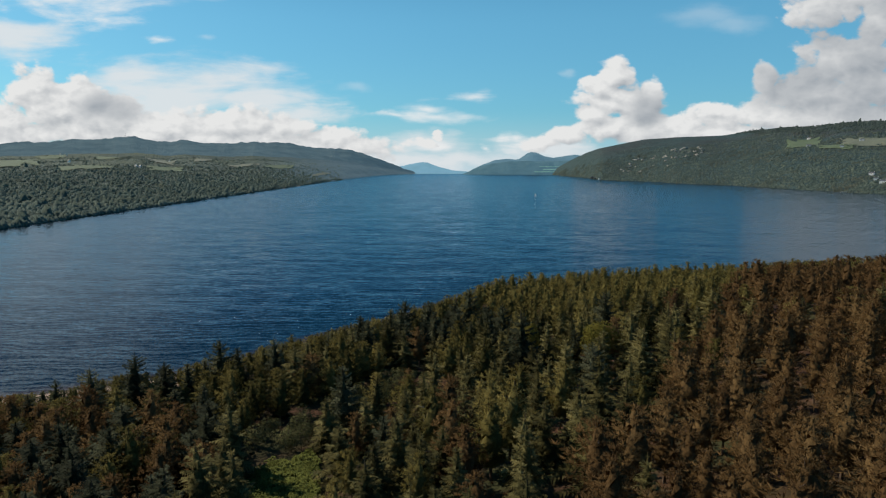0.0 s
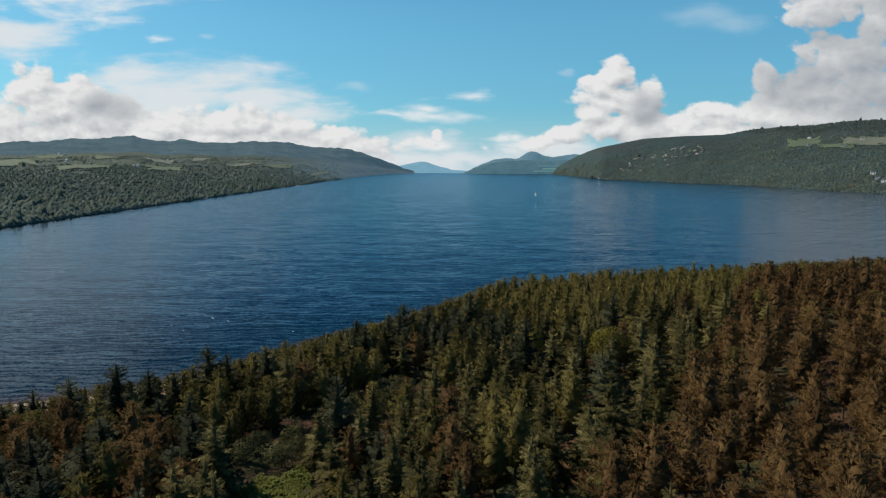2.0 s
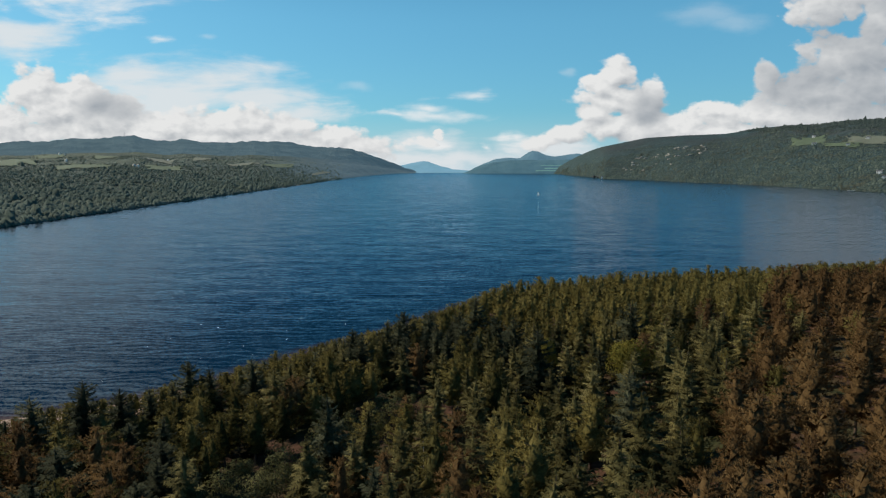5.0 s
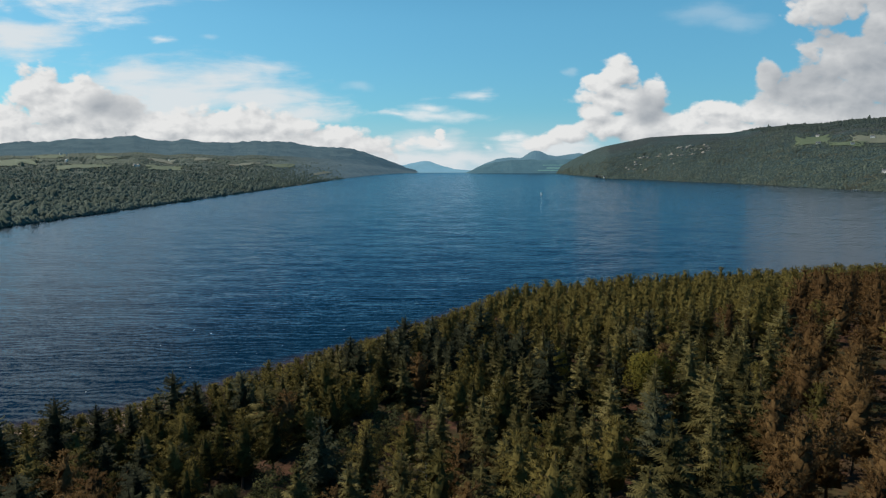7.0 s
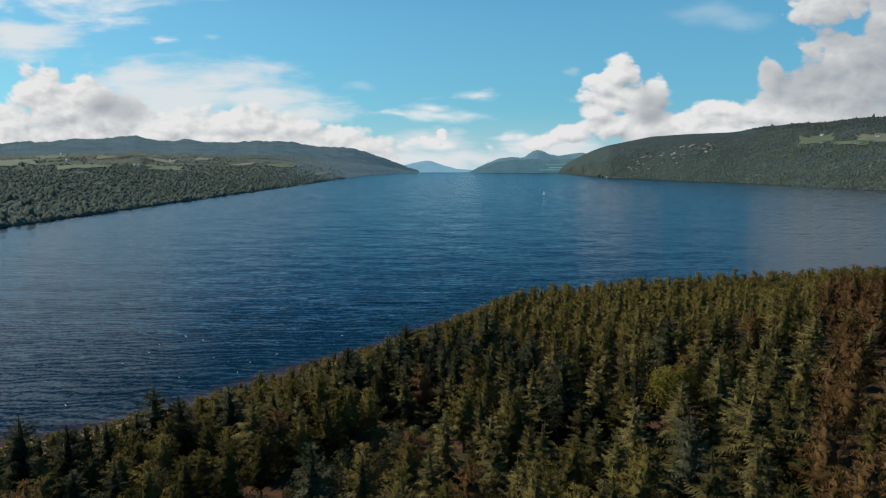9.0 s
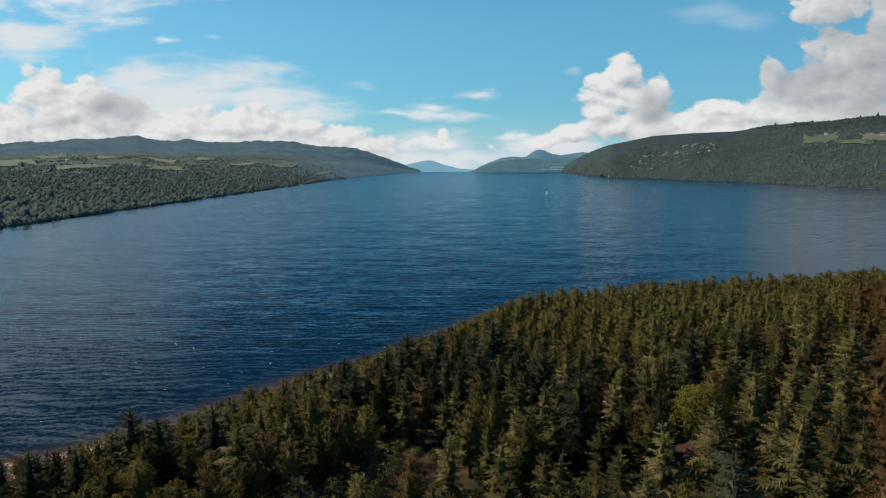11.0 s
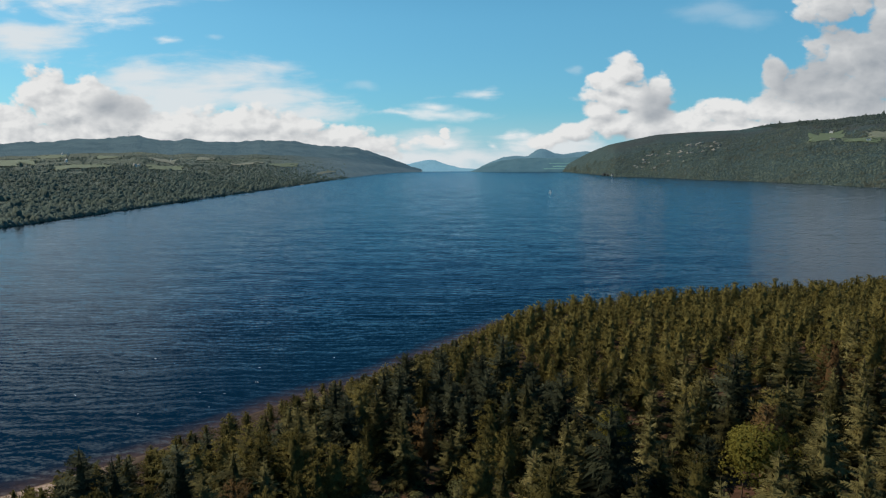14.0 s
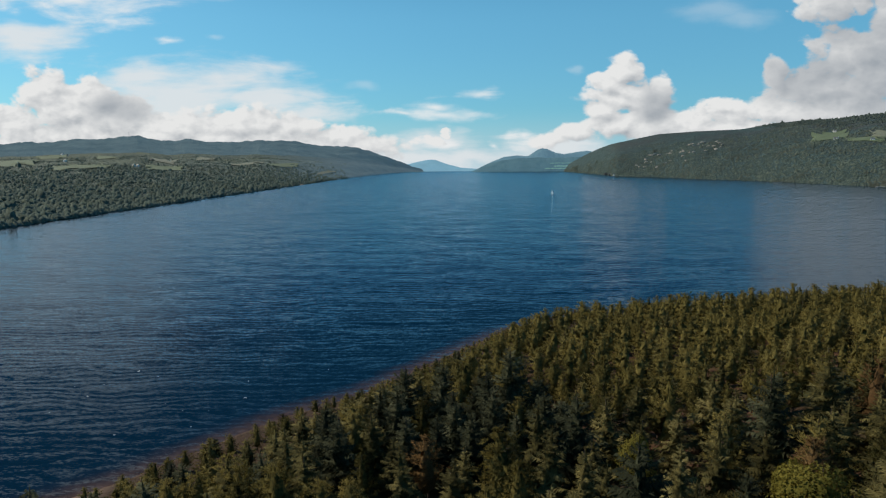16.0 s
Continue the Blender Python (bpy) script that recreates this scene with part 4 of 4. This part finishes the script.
def left_place(g, n):
    u = -g.uniform(0.095, 0.8, n)
    v = np.concatenate([g.uniform(0.0, 0.02, n // 8), g.uniform(0.0, 1, n - n // 8) ** 2.1 * 0.55])
    y0, y1 = left_reach(u)
    y = y0 + (y1 - y0) * v
    x = u * y
    keep = ((v < 0.30) | (ripple(x, y, 150.0, 4.0) > 0.15)) & (g.random(n) < np.clip((-u - 0.15) * 8 + 0.15 * ripple(x, y, 90.0, 8.0), 0, 1))
    z = left_height(u, v, x, y) + g.uniform(-1.0, 1.5, n)
    return np.stack([x, y, z], -1)[keep & off_fields("left", u, v)]


def right_place(g, n):
    u = g.uniform(0.17, 0.8, n)
    v = g.uniform(0.0, 1.0, n) ** 1.3 * 0.8
    y0, y1 = right_reach(u)
    y = y0 + (y1 - y0) * v
    x = u * y
    z = right_height(u, v, x, y)
    line = np.interp(u, [.17, .26, .29, .4, .46, .5, .55, .62, .8], [.3, .4, .44, .5, .6, .74, .6, .5, .5]) + 0.10 * ripple(x, y, 90.0, 5.0)
    keep = (v < line) & (g.random(n) < np.clip((line - v) * 9 + 0.2, 0, 1))
    return np.stack([x, y, z], -1)[keep & off_fields("right", u, v)]



def planted_place(g, n):
    u = g.uniform(0.455, 0.8, n)
    v = g.uniform(0.5, 0.84, n)
    y0, y1 = right_reach(u)
    y = y0 + (y1 - y0) * v
    x = u * y
    low = np.interp(u, [.455, .49, .53, .58, .64, .8], [.80, .68, .62, .53, .50, .47]) + 0.05 * ripple(x, y, 70.0, 9.0)
    keep = (v > low) & (ripple(x, y, 130.0, 11.0) > -0.55)
    return np.stack([x, y, right_height(u, v, x, y)], -1)[keep & off_fields("right", u, v)]


# ---- fields, houses and rocks on the hillsides ----
SIDES = {"left": (left_reach, left_height), "right": (right_reach, right_height)}


def on_hill(side, u, v):
    reach, height = SIDES[side]
    u, v = np.asarray(u, float), np.asarray(v, float)
    y0, y1 = reach(u)
    y = y0 + (y1 - y0) * v
    return np.stack([u * y, y, height(u, v, u * y, y)], -1)


FIELDS = []


def field(side, u0, u1, v0, v1, mat, label):
    """A pasture with wavering edges, laid on the slope."""
    FIELDS.append((side, u0, u1, v0, v1))
    A, B = np.meshgrid(np.linspace(0, 1, 15), np.linspace(0, 1, 9))
    edge = 0.34 * ripple(A * 40 + u0 * 900, B * 40, 9.0)
    U = u0 + (u1 - u0) * (A + edge * (B - 0.5))
    V = v0 + (v1 - v0) * (B + 1.6 * edge * (A - 0.5))
    P = on_hill(side, U, V)
    P[..., 2] += 2.2
    n, k = 15, 9
    i = (np.arange(k - 1)[:, None] * n + np.arange(n - 1)[None, :]).ravel()
    return tagged(new("field", mesh_from("field", P.reshape(-1, 3), np.stack([i, i + 1, i + n + 1, i + n], -1), mat, True)), label, "field", kind="structure")


GREEN, PALE = "green grazed pasture between woods", "pale dry hay field between woods"
field("left", -.72, -.634, .31, .50, M_FIELD, GREEN)
field("left", -.637, -.593, .53, .575, M_FIELD, GREEN)
field("left", -.603, -.519, .235, .295, M_FIELD, GREEN)
field("left", -.545, -.509, .45, .54, M_FIELD, GREEN)
field("left", -.461, -.421, .335, .46, M_STUBBLE, PALE)
field("left", -.463, -.408, .262, .300, M_FIELD, GREEN)
field("left", -.39, -.363, .42, .55, M_STUBBLE, PALE)
field("left", -.337, -.288, .315, .355, M_STUBBLE, PALE)
field("left", -.28, -.235, .28, .338, M_FIELD, GREEN)
field("left", -.206, -.178, .157, .188, M_STUBBLE, PALE)
field("right", .536, .587, .345, .455, M_FIELD, GREEN)
field("right", .622, .70, .33, .395, M_STUBBLE, PALE)
field("right", .585, .64, .297, .335, M_FIELD, GREEN)


def house(side, u, v, length, turn, label="white rendered cottage with a dark slate roof"):
    x, y, z = (float(c) for c in on_hill(side, u, v))
    h = tagged(new("house"), label, "house", "houses on the far slopes")
    h.matrix_basis = pose(x, y, z + 1.5, 0, 0, turn)
    w, tall = length * 0.5, 4.2
    bm = bmesh.new()
    box(bm, (length, w, tall + 3), pose(0, 0, tall / 2 - 1.5))
    for sx in (-1, 1):
        a = [bm.verts.new((sx * length / 2, -w / 2, tall)), bm.verts.new((sx * length / 2, w / 2, tall)), bm.verts.new((sx * length / 2, 0, tall + w * 0.42))]
        b = [bm.verts.new((q.co.x - sx * 0.3, q.co.y, q.co.z)) for q in a]
        bm.faces.new(a), bm.faces.new(b)
        for i in range(3):
            bm.faces.new((a[i], a[(i + 1) % 3], b[(i + 1) % 3], b[i]))
    part("wall", bm, M_WHITE, h)
    bm = bmesh.new()
    pitch = math.degrees(math.atan(0.84))
    for sg in (-1, 1):
        box(bm, (length + 0.8, w * 0.5 / math.cos(radians(pitch)) + 0.5, 0.25), pose(0, sg * w * 0.26, tall + w * 0.21, 0, 0, 0) @ pose(0, 0, 0, -sg * pitch))
    roof = part("roof", bm, M_SLATE, h)
    for sx in (-0.46, 0.46):
        bm = bmesh.new()
        box(bm, (0.9, 0.8, 2.2), pose(sx * length, 0, tall + w * 0.42 + 0.5))
        part("chimney", bm, M_WHITE, roof)
    for k in (-0.3, 0.0, 0.3):
        for zz in (1.2, 3.1):
            bm = bmesh.new()
            box(bm, (1.0, 0.12, 1.3), pose(k * length, -w / 2 - 0.03, zz))
            part("window", bm, M_DARK, h)
    return h


house("left", -.599, .585, 15, -42)
house("left", -.590, .572, 11, -55)
house("left", -.5875, .336, 10, -35)
house("left", -.482, .283, 14, -48)
house("left", -.476, .285, 9, -30)
house("left", -.430, .455, 10, -50)
house("right", .570, .334, 14, -40)
house("right", .569, .461, 11, -52)
house("right", .622, .307, 11, -36)
house("right", .652, .370, 12, -45)
house("right", .6725, .106, 12, -50)
house("right", .680, .074, 9, -38)
house("right", .691, .057, 12, -44)
house("right", .246, .013, 12, 0, "white lochside boathouse with a dark roof")


def shed(side, u, v, length, turn):
    x, y, z = (float(c) for c in on_hill(side, u, v))
    t = tagged(new("boat_shed"), "low dark timber boat shed at the waterside", "shed")
    t.matrix_basis = pose(x, y, max(z, 0.0) + 0.5, 0, 0, turn)
    bm = bmesh.new()
    box(bm, (length, 9, 6), pose(0, 0, 1))
    part("wall", bm, M_DARK, t)
    bm = bmesh.new()
    for sg in (-1, 1):
        box(bm, (length + 1, 6, 0.3), pose(0, sg * 2.5, 5.3, -sg * 30))
    part("roof", bm, M_SLATE, t)


shed("right", .235, .016, 26, 20)
shed("right", .2405, .012, 18, -10)


def jetty(x, y, turn, length):
    j = tagged(new("jetty"), "short timber jetty on posts at the far shore", "jetty")
    j.matrix_basis = pose(x, y, 0, 0, 0, turn)
    bm = bmesh.new()
    box(bm, (length, 3.5, 0.4), pose(0, 0, 1.2))
    part("deck", bm, M_WHITE, j)
    for k in range(5):
        for sg in (-1, 1):
            bm = bmesh.new()
            pole(bm, 0.25, 0.25, 4.0, pose(length * (k / 4 - 0.5) * 0.95, sg * 1.5, -2.6))
            part("post", bm, M_DARK, j)


jetty(968, 1530, 165, 26)


def radio_mast(u, v):
    x, y, z = (float(c) for c in on_hill("left", u, v))
    t = tagged(new("radio_mast"), "tall thin steel radio mast on the ridge", "mast")
    t.matrix_basis = pose(x, y, z - 2)
    for sx, sy in ((-1, -1), (1, -1), (0, 1)):
        bm = bmesh.new()
        pole(bm, 0.5, 0.3, 30, pose(sx * 1.4, sy * 1.4, 0))
        part("leg", bm, M_STEEL, t)
    for k in range(8):
        bm = bmesh.new()
        box(bm, (3.0, 3.0, 0.3), pose(0, 0, 3 + 3.5 * k, 0, 0, 45))
        part("brace", bm, M_STEEL, t)


radio_mast(-.4963, .84)


def shingle_spit(u, length, wide):
    """A low bank of pale stones running out from the far shore."""
    x, y, z = (float(c) for c in on_hill("left", u, 0.0))
    bm = bmesh.new()
    bmesh.ops.create_uvsphere(bm, u_segments=18, v_segments=8, radius=1.0)
    for q in bm.verts:
        q.co *= 1 + 0.3 * noise.noise(q.co * 2.3 + Vector((u * 60, 0, 0)))
    ob = part("shingle_spit", bm, M_SHINGLE)
    ob.matrix_basis = pose(x, y, 0.0, 0, 0, math.degrees(math.atan2(1.0, -0.38 / 3))) @ Matrix.Diagonal((length, wide, 1.3, 1))
    return tagged(ob, "low pale shingle spit at the far shore", "beach", kind="structure")


for lie, long_, broad in ((-.374, 16, 5), (-.366, 10, 3.5), (-.251, 22, 4), (-.228, 26, 5)):
    shingle_spit(lie, long_, broad)


def outcrop(u, v, size, g):
    """A broken pale crag."""
    x, y, z = (float(c) for c in on_hill("right", u, v))
    bm = bmesh.new()
    bmesh.ops.create_icosphere(bm, subdivisions=2, radius=1.0)
    for q in bm.verts:
        k = 1 + 0.35 * noise.noise(q.co * 1.9 + Vector((u * 90, v * 90, 0)))
        q.co = Vector((round(q.co.x * k * 3) / 3 * 0.35 + q.co.x * k * 0.65, q.co.y * k, q.co.z * k))
    ob = part("rock_outcrop", bm, M_ROCK)
    ob.matrix_basis = pose(x, y, z + size * 0.25, g.uniform(-15, 15), g.uniform(-15, 15), g.uniform(0, 360)) @ Matrix.Diagonal((size * 1.5, size * 0.8, size * 0.75, 1))
    return tagged(ob, "pale grey rock outcrop among hillside trees", "rock", "crags on the steep hillside")


g_rock = random.Random(5)
for k in range(46):
    f = g_rock.random()
    outcrop(.285 + 0.12 * f + g_rock.uniform(-.008, .008), .15 + 0.24 * f + g_rock.uniform(-.11, .11), g_rock.uniform(2.8, 6.5), g_rock)


def off_fields(side, u, v):
    ok = np.ones(u.shape, bool)
    for sd, u0, u1, v0, v1 in FIELDS:
        if sd == side:
            a, b = (2 * u - u0 - u1) / (u1 - u0), (2 * v - v0 - v1) / (v1 - v0)
            ok &= a ** 4 + (b + 0.12) ** 4 > 0.8 + 0.3 * ripple(a, b, 0.35, u0 * 50)
    return ok


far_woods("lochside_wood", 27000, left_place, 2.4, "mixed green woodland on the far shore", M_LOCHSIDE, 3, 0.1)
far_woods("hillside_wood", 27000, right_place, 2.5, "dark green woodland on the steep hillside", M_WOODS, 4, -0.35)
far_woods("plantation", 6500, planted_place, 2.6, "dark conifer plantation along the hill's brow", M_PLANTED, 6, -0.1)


# ---- bracken, dead trunk and shore stones ----
def bracken_bed():
    g = random.Random(8)
    V, F = [], []
    while len(F) < 36000:
        x, y = g.uniform(-50, -14), g.uniform(88, 138)
        if not (-0.32 * y < x < -(0.2 + 0.0012 * max(0, y - 118)) * y) or ((y - 110) / (28 + 4 * math.sin(x * 1.3))) ** 2 + ((x + 0.27 * y) / (10 + 1.5 * math.sin(y * 0.6))) ** 2 > 1:
            continue
        if y > 113 + 0.86 * (x + 38) + 1.5 * math.sin(x * 0.9):
            continue
        z = float(ground_height(x, y))
        tall = g.uniform(0.3, 1.9)
        for _ in range(6):
            az, ln = g.uniform(0, math.tau), g.uniform(0.35, 0.8)
            o = np.array([math.cos(az), math.sin(az), 0])
            q = np.array([-o[1], o[0], 0])
            b = np.array([x, y, z + tall])
            m_ = b + o * ln * 0.55 + np.array([0, 0, 0.15])
            e = b + o * ln - np.array([0, 0, 0.25])
            k = len(V)
            V.extend((b, m_ + q * 0.11, e, m_ - q * 0.11, b - np.array([0, 0, tall])))
            F.extend(((k, k + 2, k + 1), (k, k + 3, k + 2)))
    return tagged(new("bracken", mesh_from("bracken", np.array(V), np.array(F), M_BRACKEN, True, np.random.default_rng(2).normal(0, 0.2, (len(V), 3)) * np.array([1, 1, 0]) + np.array([-0.1, 0, 0.9]))), "bright green bracken filling a forest clearing", "bracken", kind="stuff")


bracken_bed()


def dead_trunk(x, y, tip):
    g = random.Random(3)
    z = float(ground_height(x, y))
    bm = trunk_bmesh(g, tip - z, 0.11, 1.0, 6)
    ob = part("dead_tree", bm, M_DEAD)
    ob.matrix_basis = pose(x, y, z)
    return tagged(ob, "bare bleached dead trunk standing among conifers", "tree")


dead_trunk(-3, 126.8, 14.0)


def glint_foam_flecks():
    """Painted sun glints and small broken crests on the windy water off the wood."""
    g = random.Random(21)
    V, F = [], []
    for _ in range(20):
        x = g.uniform(-110, -30)
        y = g.uniform(190, 262)
        if shore_distance(x, y) > -8:
            continue
        a, w = g.uniform(0.12, 0.4), g.uniform(0.05, 0.11)
        k = len(V)
        n = 9
        V.append((x, y, 0.05))
        for i in range(n):
            t = i * math.tau / n
            r = g.uniform(0.6, 1.2)
            V.append((x + a * r * math.cos(t), y + w * r * math.sin(t), 0.03))
        F.extend((k, k + 1 + i, k + 1 + (i + 1) % n) for i in range(n))
    return tagged(new("foam", mesh_from("foam", np.array(V), np.array(F), M_SAIL)), "small white flecks of painted glint and foam on wave crests", "foam", kind="stuff")


glint_foam_flecks()


# ---- sailing boat ----
def sailing_boat(x, y, turn):
    boat = tagged(new("sailing_boat"), "white sailing boat with raised sail out on the loch", "boat")
    boat.matrix_basis = pose(x, y, 0, 0, 0, turn) @ Matrix.Diagonal((0.65, 0.65, 0.65, 1))
    bm = bmesh.new()
    secs = [(-4, 1.0), (-2, 1.35), (0.5, 1.3), (2.8, 0.8), (4.4, 0.05)]
    rings = [[bm.verts.new((k, -w, 0.9)), bm.verts.new((k, -w * 0.7, 0.0)), bm.verts.new((k, 0, -0.5)), bm.verts.new((k, w * 0.7, 0.0)), bm.verts.new((k, w, 0.9))] for k, w in secs]
    for a, b in zip(rings[:-1], rings[1:]):
        for i in range(4):
            bm.faces.new((a[i], b[i], b[i + 1], a[i + 1]))
        bm.faces.new((a[4], b[4], b[0], a[0]))
    bm.faces.new(rings[0])
    part("hull", bm, M_HULL, boat)
    bm = bmesh.new()
    pole(bm, 0.09, 0.05, 10.5, pose(0.6, 0, 0.8))
    part("mast", bm, M_STEEL, boat)
    bm = bmesh.new()
    box(bm, (3.8, 0.1, 0.1), pose(-1.4, 0, 1.8))
    part("boom", bm, M_STEEL, boat)
    for nm, pts in (("mainsail", ((0.4, 1.9), (-3.2, 1.9), (0.4, 11.0))), ("jib", ((4.2, 1.0), (0.9, 1.5), (0.7, 9.6)))):
        bm = bmesh.new()
        grid = []
        for i in range(7):
            f = i / 6
            a = np.array(pts[0]) * (1 - f) + np.array(pts[2]) * f
            b = np.array(pts[1]) * (1 - f) + np.array(pts[2]) * f
            grid.append([bm.verts.new((*(a + (b - a) * j / 4)[:1], 0.35 * math.sin(math.pi * j / 4) * (1 - f), (a + (b - a) * j / 4)[1])) for j in range(5)])
        for r0, r1 in zip(grid[:-1], grid[1:]):
            for j in range(4):
                bm.faces.new((r0[j], r0[j + 1], r1[j + 1], r1[j]))
        part(nm, bm, M_SAIL, boat)
    return boat


sailing_boat(189, 1300, -45)
